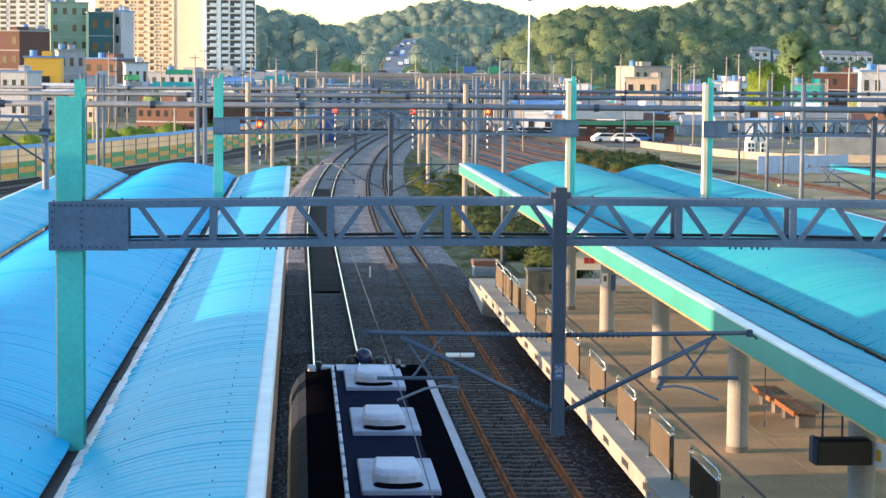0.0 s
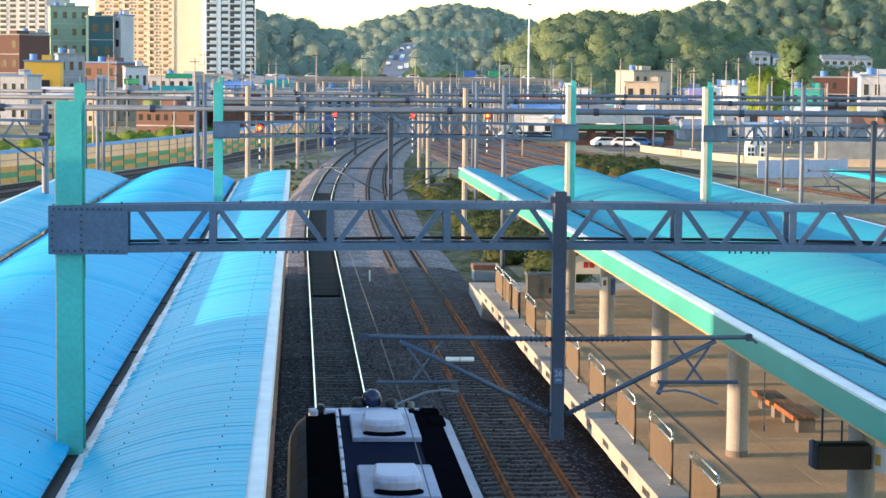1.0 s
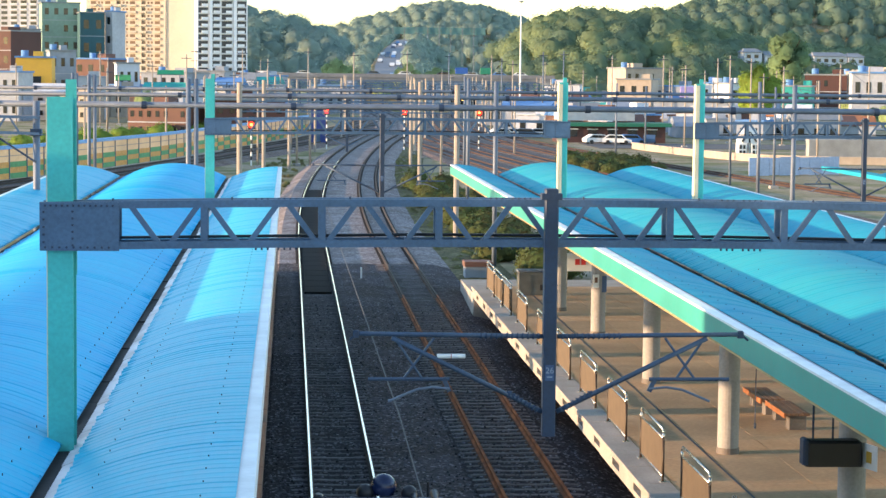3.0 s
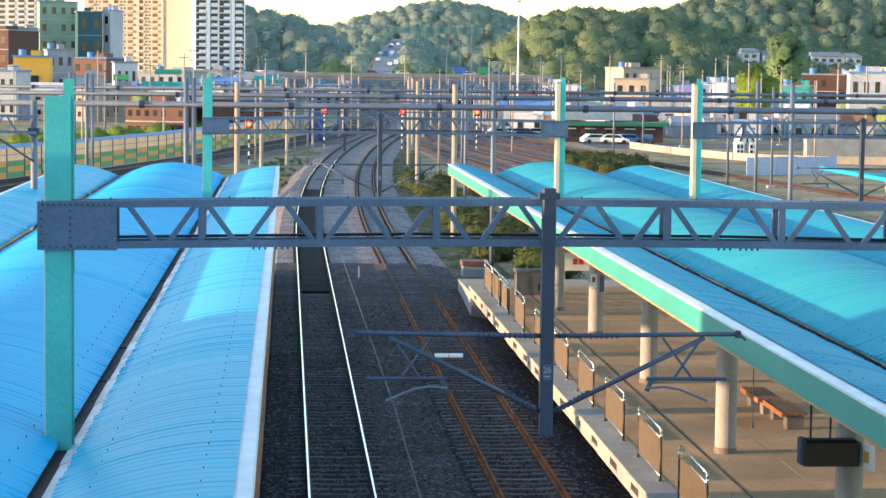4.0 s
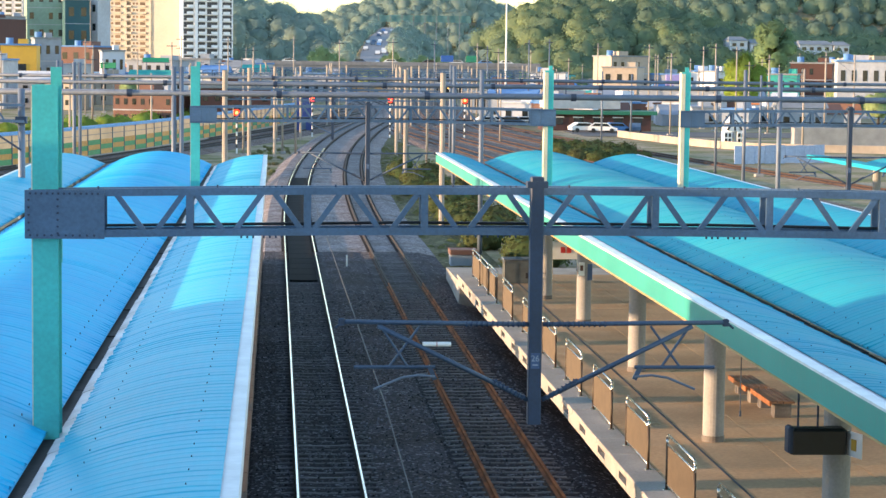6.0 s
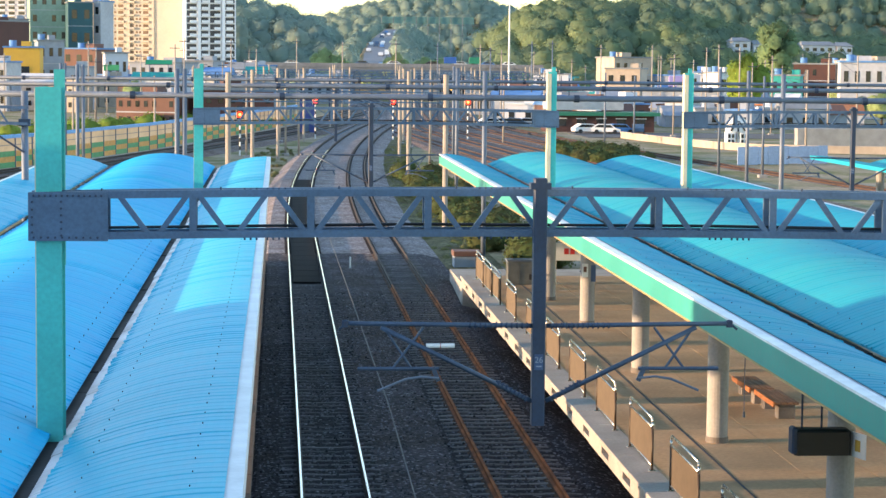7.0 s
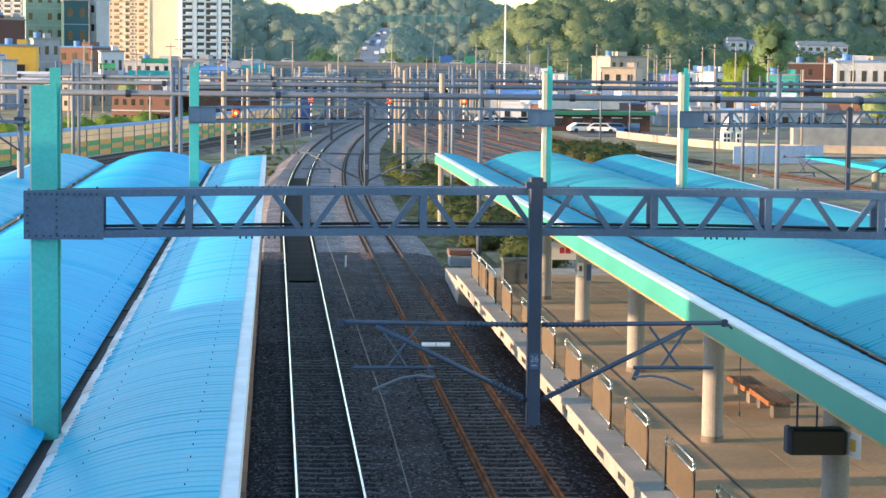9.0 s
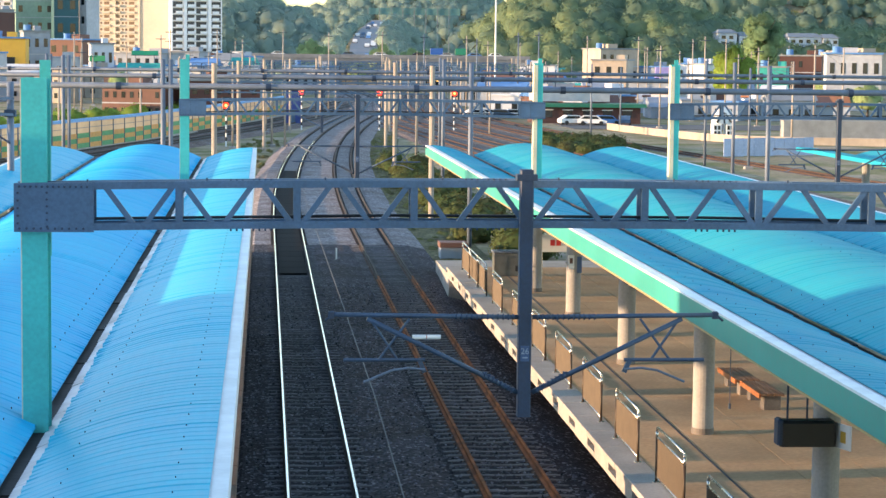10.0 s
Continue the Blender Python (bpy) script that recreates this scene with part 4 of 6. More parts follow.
ASPH = mat("asphalt", (0.075, 0.075, 0.08), 0.85, 0, 0.3, 0.3, 6, 0.1)
WINDOW_MESH = {}


def block(x0, x1, y, z, depth, storeys, bays, material, yaw):
    """A town building with its storeys of windows, a parapet and roof clutter."""
    tall = z > 30
    kind = "apartment_building" if tall else ("house" if storeys <= 2 else "town_building")
    word = material.name.replace("_", " ").split(".")[0]
    t = thing(kind, f"{word} {'apartment tower with rows of balconies' if tall else 'building with rows of dark windows'} in the town", "building", group="town buildings")
    w = (x1 - x0) / math.cos(radians(yaw))
    d, base, h = depth, -0.6, z
    t.matrix_basis = pose((x0 + x1) / 2, y, 0, 0, 0, yaw)
    part("wall", Geo().box(-w / 2, w / 2, 0, d, base, h), material, t)
    part("roof", Geo().box(-w / 2 - 0.25, w / 2 + 0.25, -0.25, d + 0.25, h, h + 0.35), ROOF_D if random.random() < 0.7 else ROOF_B, t)
    if not tall:
        bx = random.uniform(-0.3, 0.2) * w
        part("stair_head", Geo().box(bx, bx + 0.25 * w, d * 0.3, d * 0.7, h + 0.352, h + 1.4), material, t)
        if random.random() < 0.6:
            part("water_tank", Geo().tube((-0.3 * w, d * 0.5, h + 0.352), (-0.3 * w, d * 0.5, h + 1.6), 0.8, 12), ROOF_B, t)
    floor = (h - (base if not tall else 0)) / max(1, storeys) if not tall else 2.85
    n = storeys if not tall else int((h - 1) / 2.85)
    bw = w / bays
    key = (round(bw, 1), round(floor, 1), tall)
    if key not in WINDOW_MESH:
        ww, wh = min(bw * (0.42 if not tall else 0.62), 4.2), floor * (0.38 if not tall else 0.55)
        WINDOW_MESH[key] = (Geo().box(-ww / 2, ww / 2, -0.05, 0.03, 0, wh).mesh("window", GLASS_D), ww,
                            Geo().box(-ww / 2 - 0.25, ww / 2 + 0.25, -0.7, -0.052, -0.75, 0.02).mesh("balcony", WHITEW if material is not CREAM else CREAM))
    me, ww, bal = WINDOW_MESH[key]
    for k in range(n):
        zz = h - floor * (k + 1) + floor * 0.32
        if zz < 2 and tall:
            continue
        for i in range(bays):
            if not tall and random.random() < 0.12:
                continue
            o = new("window", me)
            o.parent = t
            o.location = (-w / 2 + bw * (i + 0.5), 0, zz)
            if tall and i % 4 != 3:
                b = new("balcony", bal)
                b.parent = t
                b.location = (-w / 2 + bw * (i + 0.5), 0, zz)
    if not tall:
        g = Geo()
        for k in range(1, storeys):
            g.box(-w / 2 - 0.06, w / 2 + 0.06, -0.06, -0.002, h - floor * k - 0.12, h - floor * k + 0.05)
        if g.v:
            part("string_course", g, PALE, t)
    return t


def build_town():
    block(-170.6, -133.4, 1150.0, 55.5, 30, 16, 7, PALE, -18)
    build_cream_tower()
    build_white_tower()
    block(-74.6, -63.4, 650.0, 29.9, 14, 6, 4, SAGE, 10)
    block(-62.3, -55.1, 640.0, 26.8, 12, 4, 2, DTEAL, 10)
    block(-55.4, -53.2, 645.0, 27.4, 10, 5, 1, PALE, -18)
    block(-86.0, -77.3, 600.0, 20.3, 14, 4, 3, MAROON, -30)
    block(-79.7, -71.8, 620.0, 21.2, 14, 5, 4, GREYW, 10)
    block(-57.2, -49.8, 450.0, 12.2, 10, 1, 1, YELLOW, 2)
    block(-52.3, -46.7, 470.0, 13.8, 12, 3, 3, GREYW, 10)
    block(-52.3, -44.0, 520.0, 12.4, 12, 3, 3, BRICK, -24)
    block(-38.3, -33.6, 480.0, 11.3, 9, 2, 3, WHITEW, 10)
    block(-34.8, -24.0, 500.0, 9.2, 12, 3, 5, GREYW, -24)
    block(-24.8, -15.9, 520.0, 9.7, 12, 3, 5, GREYW, -12)
    block(-16.5, -6.6, 540.0, 8.7, 12, 3, 4, PALE, -30)
    block(82.5, 92.2, 520.0, 11.6, 14, 3, 5, TANW, 10)
    block(77.5, 85.4, 500.0, 8.9, 12, 2, 3, TANW, -18)
    block(118.1, 127.2, 480.0, 10.4, 12, 3, 5, MAROON, -18)
    block(113.0, 123.7, 420.0, 10.8, 12, 2, 5, PALE, -12)
    block(153.4, 168.1, 560.0, 11.5, 12, 2, 5, TANW, 10)
    block(98.1, 103.5, 470.0, 8.2, 9, 2, 2, WHITEW, 10)
    block(-59.5, -54.1, 430.0, 9.1, 9, 2, 3, PALE, -12)
    block(38.3, 46.7, 430.0, 3.5, 12, 1, 5, GREYW, -12)
    block(42.5, 60.4, 400.0, 3.1, 14, 1, 12, PALE, -18)
    block(69.4, 82.9, 400.0, 4.9, 12, 1, 6, GREYW, -18)
    block(-25.0, -15.8, 330.0, 4.3, 10, 2, 7, BRICK, -18)
    block(-11.6, -0.7, 330.0, 5.3, 10, 2, 6, MAROON, 10)
    block(67.5, 76.6, 560.0, 7.2, 10, 2, 3, WHITEW, -12)
    block(92.2, 100.7, 520.0, 7.3, 10, 2, 3, GREYW, -24)
    block(98.1, 103.6, 500.0, 8.2, 10, 2, 3, WHITEW, -24)
    block(107.9, 114.1, 460.0, 7.8, 10, 2, 3, TEALW, -18)
    block(159.5, 168.5, 600.0, 11.0, 10, 3, 4, TANW, 10)
    block(4.8, 16.6, 560.0, 6.4, 8, 1, 5, GREYW, -24)
    block(41.2, 56.6, 640.0, 7.6, 10, 2, 5, PALE, -30)

    build_small_houses()


def build_cream_tower():
    """Long slab block: stacks of balconies in pairs, and a blank end bay."""
    t = thing("apartment_building", "cream apartment slab with stacked balconies and a blank end bay", "building", group="town buildings")
    t.matrix_basis = pose(-64.6, 930, 0, 0, 0, -14)
    w, h, fl = 49.2, 54.5, 2.85
    part("wall", Geo().box(-w / 2, w / 2, 0, 7, -0.6, h), CREAM, t)
    part("roof", Geo().box(-w / 2 - 0.3, w / 2 + 0.3, -0.3, 7.3, h, h + 0.6), CREAM, t)
    # Brown glass: the balconies' warm shade is put into the colour.
    warm = mat("shaded_balcony_glass", (0.20, 0.125, 0.075), 0.4, 0, 0.3, 0.3, 2, 0.0, rand=0.3)
    glass = Geo().box(-1.15, 1.15, -0.06, 0.02, 0, 1.25).mesh("window", warm)
    small = Geo().box(-0.45, 0.45, -0.06, 0.02, 0.2, 1.15).mesh("window", warm)
    rail = Geo().box(-1.7, 1.7, -0.95, -0.07, -0.95, -0.08).mesh("balcony", CREAM)
    for k in range(18):
        z = h - fl * (k + 1) + 1.2
        for i in range(6):
            x = -w / 2 + 3.2 + i * 5.6 + (0.9 if i % 2 else 0)
            for name, me, dx in (("window", glass, 0.0), ("balcony", rail, 0.0), ("window", small, 2.5 if i % 2 == 0 else -2.5)):
                o = new(name, me)
                o.parent = t
                o.location = (x + dx, 0, z)
    for x in (-w / 2 + 12.9, -w / 2 + 24.2, w / 2 - 14.2):
        part("pier", Geo().box(x, x + 0.9, -0.5, -0.002, -0.6, h - 0.01), CREAM, t)


def build_white_tower():
    """Point block: two white piers with balconies on both sides, dark glazing and thin floor edges."""
    t = thing("apartment_building", "white apartment tower with dark glazing and paired balconies", "building", group="town buildings")
    t.matrix_basis = pose(-29.1, 918, 0, 0, 0, 10)
    w, h, fl = 21.6, 54.5, 2.85
    fresh = paint("fresh_white_render", (0.80, 0.82, 0.86), 0.06)
    part("wall", Geo().box(-w / 2, w / 2, 0, 20, -0.6, h), fresh, t)
    part("roof", Geo().box(-w / 2 - 0.2, w / 2 + 0.2, -1.0, 20.2, h, h + 0.7), fresh, t)
    tint = mat("dusky_glass", (0.04, 0.046, 0.065), 0.3, 0, 0.3, 0.3, 2, 0.0, rand=0.35)
    pane = Geo().box(-2.2, 2.2, -0.06, 0.02, 0, 2.2).mesh("window", tint)
    slab = Geo().box(-w / 2, w / 2, -0.5, -0.062, 0, 0.3).mesh("floor_edge", fresh)
    box = Geo().cbox(-1.45, 1.45, -1.25, -0.51, 0, 1.3, 0.05).mesh("balcony", fresh)
    for k in range(18):
        z = h - fl * (k + 1)
        for x in (-8.3, -3.2, 2.0, 8.3):
            o = new("window", pane)
            o.parent = t
            o.location = (x, 0, z + 0.42)
        o = new("floor_edge", slab)
        o.parent = t
        o.location = (0, 0, z)
        for x in (-7.5, -2.4, 3.0, 8.1):
            o = new("balcony", box)
            o.parent = t
            o.location = (x, 0, z + 0.1)
    for x in (-5.0, 5.5):
        part("pier", Geo().box(x - 0.7, x + 0.7, -1.4, -0.502, -0.6, h - 0.01), fresh, t)
    for x in (-w / 2, w / 2 - 0.5):
        part("pier", Geo().box(x, x + 0.5, -0.9, -0.502, -0.6, h - 0.01), fresh, t)


def build_small_houses():
    """Low roofs of the old town between the larger buildings."""
    rng = random.Random(11)
    walls = (PALE, GREYW, TANW, WHITEW, WHITEW, PALE, GREYW, BRICK)
    orange = paint("orange_tile_roof", (0.40, 0.16, 0.07))
    white = paint("white_sheet_roof", (0.62, 0.64, 0.66), 0.1)
    spots = []
    for k in range(105):
        y = rng.uniform(420, 760)
        spots.append((rng.uniform(-0.135, -0.005) * y, y, rng.uniform(0.9, 1.3)))
    for k in range(150):
        y = rng.uniform(340, 760)
        spots.append((rng.uniform(0.10, 0.27) * y, y, 0.62))
    for x, y, k in spots:
        w, d, h = rng.uniform(4, 9), rng.uniform(5, 8), rng.uniform(3.0, 7.0) * k * (0.7 + y / 1500)
        wall = rng.choice(walls)
        gable = rng.random() < 0.45
        t = thing("house", "small " + wall.name.replace("_", " ").split(".")[0] + (" house with pitched sheet roof" if gable else " house with flat roof and railing"), "house", group="small houses")
        t.matrix_basis = pose(x, y, -0.6, 0, 0, rng.uniform(-35, 25))
        part("wall", Geo().box(-w / 2, w / 2, 0, d, 0, h), wall, t)
        roof = rng.choice((ROOF_D, ROOF_B, BRICK, ROOF_D, GREYW, orange, white, TEALW))
        if gable:
            part("roof", Geo().add([(-w / 2 - 0.3, -0.3, h), (w / 2 + 0.3, -0.3, h), (w / 2 + 0.3, d + 0.3, h), (-w / 2 - 0.3, d + 0.3, h), (-w / 2 - 0.3, d / 2, h + 1.7), (w / 2 + 0.3, d / 2, h + 1.7)],
                                   [(3, 2, 1, 0), (0, 1, 5, 4), (2, 3, 4, 5), (1, 2, 5), (3, 0, 4)]), roof, t)
        else:
            part("roof", Geo().box(-w / 2 - 0.2, w / 2 + 0.2, -0.2, d + 0.2, h, h + 0.3), roof, t)
            part("roof_room", Geo().box(-w * 0.1, w * 0.3, d * 0.3, d * 0.7, h + 0.302, h + 1.3), wall, t)
        for j in range(int(h // 2.6)):
            for i in range(2 + (w > 7)):
                xx = -w / 2 + w * (i + 0.5) / (2 + (w > 7))
                part("window", Geo().box(xx - 0.5, xx + 0.5, -0.05, 0.03, 1.0 + j * 2.6, 2.0 + j * 2.6), GLASS_D, t)


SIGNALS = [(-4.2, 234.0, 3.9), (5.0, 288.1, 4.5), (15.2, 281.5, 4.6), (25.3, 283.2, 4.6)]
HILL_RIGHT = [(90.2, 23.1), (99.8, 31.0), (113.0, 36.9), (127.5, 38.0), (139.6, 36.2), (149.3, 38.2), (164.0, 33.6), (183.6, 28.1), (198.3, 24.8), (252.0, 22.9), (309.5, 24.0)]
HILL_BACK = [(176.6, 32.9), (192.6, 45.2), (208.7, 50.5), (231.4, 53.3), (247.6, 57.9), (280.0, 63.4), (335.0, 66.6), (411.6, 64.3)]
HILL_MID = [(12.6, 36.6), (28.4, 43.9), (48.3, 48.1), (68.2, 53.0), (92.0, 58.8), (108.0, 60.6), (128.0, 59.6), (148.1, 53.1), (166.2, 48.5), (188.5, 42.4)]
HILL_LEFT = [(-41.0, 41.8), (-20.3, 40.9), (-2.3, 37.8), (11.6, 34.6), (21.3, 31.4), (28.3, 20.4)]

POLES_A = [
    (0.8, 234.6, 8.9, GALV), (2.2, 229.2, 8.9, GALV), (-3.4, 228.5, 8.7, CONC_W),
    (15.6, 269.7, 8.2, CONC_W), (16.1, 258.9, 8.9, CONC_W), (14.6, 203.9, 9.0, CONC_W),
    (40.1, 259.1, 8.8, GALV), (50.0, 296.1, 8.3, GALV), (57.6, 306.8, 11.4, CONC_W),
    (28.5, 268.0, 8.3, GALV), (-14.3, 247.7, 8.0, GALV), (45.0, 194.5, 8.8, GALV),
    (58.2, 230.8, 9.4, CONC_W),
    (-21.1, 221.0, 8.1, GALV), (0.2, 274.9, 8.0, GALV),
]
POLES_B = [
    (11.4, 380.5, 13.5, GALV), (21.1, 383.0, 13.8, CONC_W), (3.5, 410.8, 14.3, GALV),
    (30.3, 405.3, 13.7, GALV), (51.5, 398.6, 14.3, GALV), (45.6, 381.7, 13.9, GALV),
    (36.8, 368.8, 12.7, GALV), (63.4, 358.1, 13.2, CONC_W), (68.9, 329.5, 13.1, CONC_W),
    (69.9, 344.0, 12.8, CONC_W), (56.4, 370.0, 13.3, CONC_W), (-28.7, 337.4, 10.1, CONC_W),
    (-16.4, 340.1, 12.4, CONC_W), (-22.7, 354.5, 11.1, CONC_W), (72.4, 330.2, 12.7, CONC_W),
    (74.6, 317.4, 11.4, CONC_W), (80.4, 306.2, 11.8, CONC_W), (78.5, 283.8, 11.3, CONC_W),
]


RNG = np.random.default_rng(5)


def leaf_cloud(V, F, c, rx, rz, n, size):
    """Adds one uneven crown of small leaf clumps round a core."""
    th = RNG.uniform(0, 6.283, n)
    cz = RNG.uniform(-0.45, 1.0, n)
    s = np.sqrt(np.maximum(0, 1 - cz * cz))
    nrm = np.stack([np.cos(th) * s, np.sin(th) * s, cz], 1)
    ph = RNG.uniform(0, 6.283, 4)
    lump = 0.86 + 0.10 * np.sin(3 * th + ph[0]) * s + 0.08 * np.sin(5 * th + 4 * cz + ph[1]) + 0.07 * np.sin(9 * cz + 2 * th + ph[2]) + RNG.uniform(-0.10, 0.10, n)
    p = np.array(c) + nrm * np.array([rx, rx, rz]) * lump[:, None]
    nn = nrm + RNG.uniform(-0.45, 0.45, (n, 3)) + np.array([0, 0, 0.2])
    nn /= np.linalg.norm(nn, axis=1)[:, None]
    u = np.cross(nn, RNG.normal(size=(n, 3)))
    u /= np.linalg.norm(u, axis=1)[:, None]
    w = np.cross(nn, u)
    e = (size * RNG.uniform(0.6, 1.3, n))[:, None]
    q = np.stack([p + u * e, p + w * e * 0.8 + nn * e * 0.25, p - u * e * 0.9, p - w * e * 0.8], 1).reshape(-1, 3)
    o = len(V)
    V.extend(map(tuple, q.tolist()))
    F.extend((o + 4 * k, o + 4 * k + 1, o + 4 * k + 2, o + 4 * k + 3) for k in range(n))
    # full lumpy core under the leaf clumps
    i, nu, nv = len(V), 12, 6
    cc = np.linspace(-0.75, 1.0, nv + 1)
    for z in cc:
        w = math.sqrt(max(0.0, 1 - z * z))
        for k in range(nu):
            a = 6.2832 * k / nu
            q = 0.74 * (1 + 0.10 * math.sin(3 * a + ph[0]) * w + 0.08 * math.sin(5 * a + 4 * z + ph[1]) + 0.07 * math.sin(9 * z + 2 * a + ph[2]))
            V.append((c[0] + math.cos(a) * w * rx * q, c[1] + math.sin(a) * w * rx * q, c[2] + z * rz * q))
    F.extend((i + j * nu + k, i + j * nu + (k + 1) % nu, i + (j + 1) * nu + (k + 1) % nu, i + (j + 1) * nu + k) for j in range(nv) for k in range(nu))


def leaf_object(name, V, F, material, parent=None, label="", category="", kind="", group="", normals=None):
    me = bpy.data.meshes.new(name)
    me.from_pydata(V, [], F)
    me.materials.append(material)
    if normals:
        me.normals_split_custom_set_from_vertices(normals)
    ob = new(name, me)
    ob.parent = parent
    return tagged(ob, label, category, group, kind)


def round_normals(V, centres):
    """Soft shading: each clump takes the direction out of its crown."""
    out = []
    for (i0, i1, c) in centres:
        d = np.array(V[i0:i1]) - np.array(c)
        d[:, 2] += 0.7 * abs(d).max()
        d /= np.linalg.norm(d, axis=1)[:, None] + 1e-6
        out.extend(map(tuple, d.tolist()))
    return out


def ridge(prof, x):
    for (a, za), (b, zb) in zip(prof, prof[1:]):
        if a <= x <= b:
            return za + (zb - za) * (x - a) / (b - a)
    return prof[0][1] if x < prof[0][0] else prof[-1][1]


def build_hill(prof, y, depth, material, step, r, label, base=-0.6):
    """A wooded ridge: an earth slope, and a wood of crowns that covers it."""
    xa, xb = prof[0][0], prof[-1][0]
    nx, ny = 40, 10
    v, f = [], []
    for j in range(ny + 1):
        s = j / ny
        for i in range(nx + 1):
            x = xa + (xb - xa) * i / nx
            top = ridge(prof, x) - r * 1.25
            z = base + (top - base) * math.sin(min(1.0, s * 1.25) * math.pi / 2) if s < 0.8 else top - (s - 0.8) * 20
            v.append((x, y - depth + 2 * depth * s * 0.625, z))
    for j in range(ny):
        f += [(j * (nx + 1) + i, j * (nx + 1) + i + 1, (j + 1) * (nx + 1) + i + 1, (j + 1) * (nx + 1) + i) for i in range(nx)]
    solid("hillside", Geo().add(v, f), GROUND, "earth slope of the wooded hill", "hill", "structure", smooth=True)
    V, F, centres = [], [], []
    x = xa
    while x < xb:
        rows = int(depth / step * 0.6)
        for j in range(rows + 1):
            s = j / rows
            px = x + random.uniform(-0.5, 0.5) * step
            top = ridge(prof, px) - r * 1.1
            z = base + (top - base) * math.sin(s * math.pi / 2)
            k = r * random.uniform(0.7, 1.25)
            i0 = len(V)
            c = (px, y - depth + depth * s + random.uniform(-2, 2), z + k * 0.35)
            leaf_cloud(V, F, c, k, k * random.uniform(0.8, 1.15), 640, k * 0.05)
            centres.append((i0, len(V), c))
        x += step
    leaf_object("hill_woods", V, F, material, None, label, "woods", "stuff", normals=round_normals(V, centres))


def build_tree(x, y, h, r, material, label, z0=-0.6):
    t = thing("tree", label, "tree", (x, y, z0), group="town trees")
    g = Geo().tube((0, 0, 0), (0.1, 0, h * 0.45), r * 0.09, 8, r * 0.06).tube((0.1, 0, h * 0.45), (0, 0.1, h * 0.85), r * 0.06, 6, r * 0.02)
    for k in range(5):
        a = k * 1.3
        g.tube((0.1, 0, h * (0.3 + 0.09 * k)), (math.cos(a) * r * 0.7, math.sin(a) * r * 0.7, h * (0.5 + 0.09 * k)), r * 0.035, 5, r * 0.012)
    part("trunk", g, BARK, t)
    V, F, cs = [], [], []
    for k in range(12):
        i0 = len(V)
        a = k * 2.4
        q = r * (0.55 if 0 < k < 10 else 0.12)
        leaf_cloud(V, F, (math.cos(a) * q, math.sin(a) * q, h * (0.42 + 0.04 * k)), r * random.uniform(0.42, 0.58), r * random.uniform(0.42, 0.6), 260, r * 0.045)
        cs.append((i0, len(V), (0, 0, h * 0.6)))
    leaf_object("crown", V, F, material, t, normals=round_normals(V, cs))
    return t


def build_shrubs(name, pts, material, label, r=0.9):
    V, F, cs = [], [], []
    for x, y in pts:
        i0 = len(V)
        k = r * random.uniform(0.6, 1.35)
        leaf_cloud(V, F, (x, y, -0.55 + k * 0.45), k * 1.25, k * 0.9, 200, k * 0.085)
        cs.append((i0, len(V), (x, y, -0.6)))
    leaf_object(name, V, F, material, None, label, "shrubs", "stuff", normals=round_normals(V, cs))


def build_pole(x, y, top, material):
    t = thing("line_pole", "slender concrete or galvanised overhead line pole beside tracks", "pole", (x, y, -0.6), group="line poles")
    h = top + 0.6
    part("shaft", Geo().tube((0, 0, 0), (0, 0, h), 0.13, 10, 0.10), POLE if material is CONC_W or x < 30 else material, t, smooth=True)
    part("footing", Geo().cbox(-0.4, 0.4, -0.4, 0.4, -0.05, 0.25, 0.04), CONC, t)
    if y > 300:
        part("crossarm", Geo().box(-0.8, 0.8, -0.14, -0.02, h - 0.7, h - 0.58), STEEL_D, t)
    else:
        part("bracket", Geo().tube((0, 0, h - 1.2), (2.6 if x < 12 else -2.6, 0, h - 0.9), 0.035, 6), GALV, t)
        part("bracket", Geo().tube((0, 0, h - 2.6), (2.2 if x < 12 else -2.2, 0, h - 1.0), 0.03, 6), GALV, t)


def build_signal(x, y, z):
    t = thing("railway_signal", "colour light signal showing red on a slim post", "signal", (x, y, -0.6), group="railway signals")
    h = z + 0.6
    part("post", Geo().tube((0, 0, 0), (0, 0, h + 0.9), 0.09, 8), WHITE, t)
    for k in range(4):
        part("stripe", Geo().tube((0, 0, 0.6 + k * 0.9), (0, 0, 1.05 + k * 0.9), 0.095, 8), BLACK, t)
    hd = part("head", Geo().cbox(-0.42, 0.42, -0.28, -0.1, h - 0.5, h + 0.95, 0.06), BLACK, t)
    part("red_lens", Geo().tube((0, -0.29, h), (0, -0.32, h), 0.36, 16), RED_L, hd)
    part("lamp_core", Geo().tube((0, -0.322, h), (0, -0.335, h), 0.14, 14), CORE_L, hd)
    part("dark_lens", Geo().tube((0, -0.29, h + 0.55), (0, -0.32, h + 0.55), 0.17, 14), STEEL_D, hd)
    part("hood", Geo().box(-0.4, 0.4, -0.55, -0.29, h + 0.36, h + 0.39), BLACK, hd)


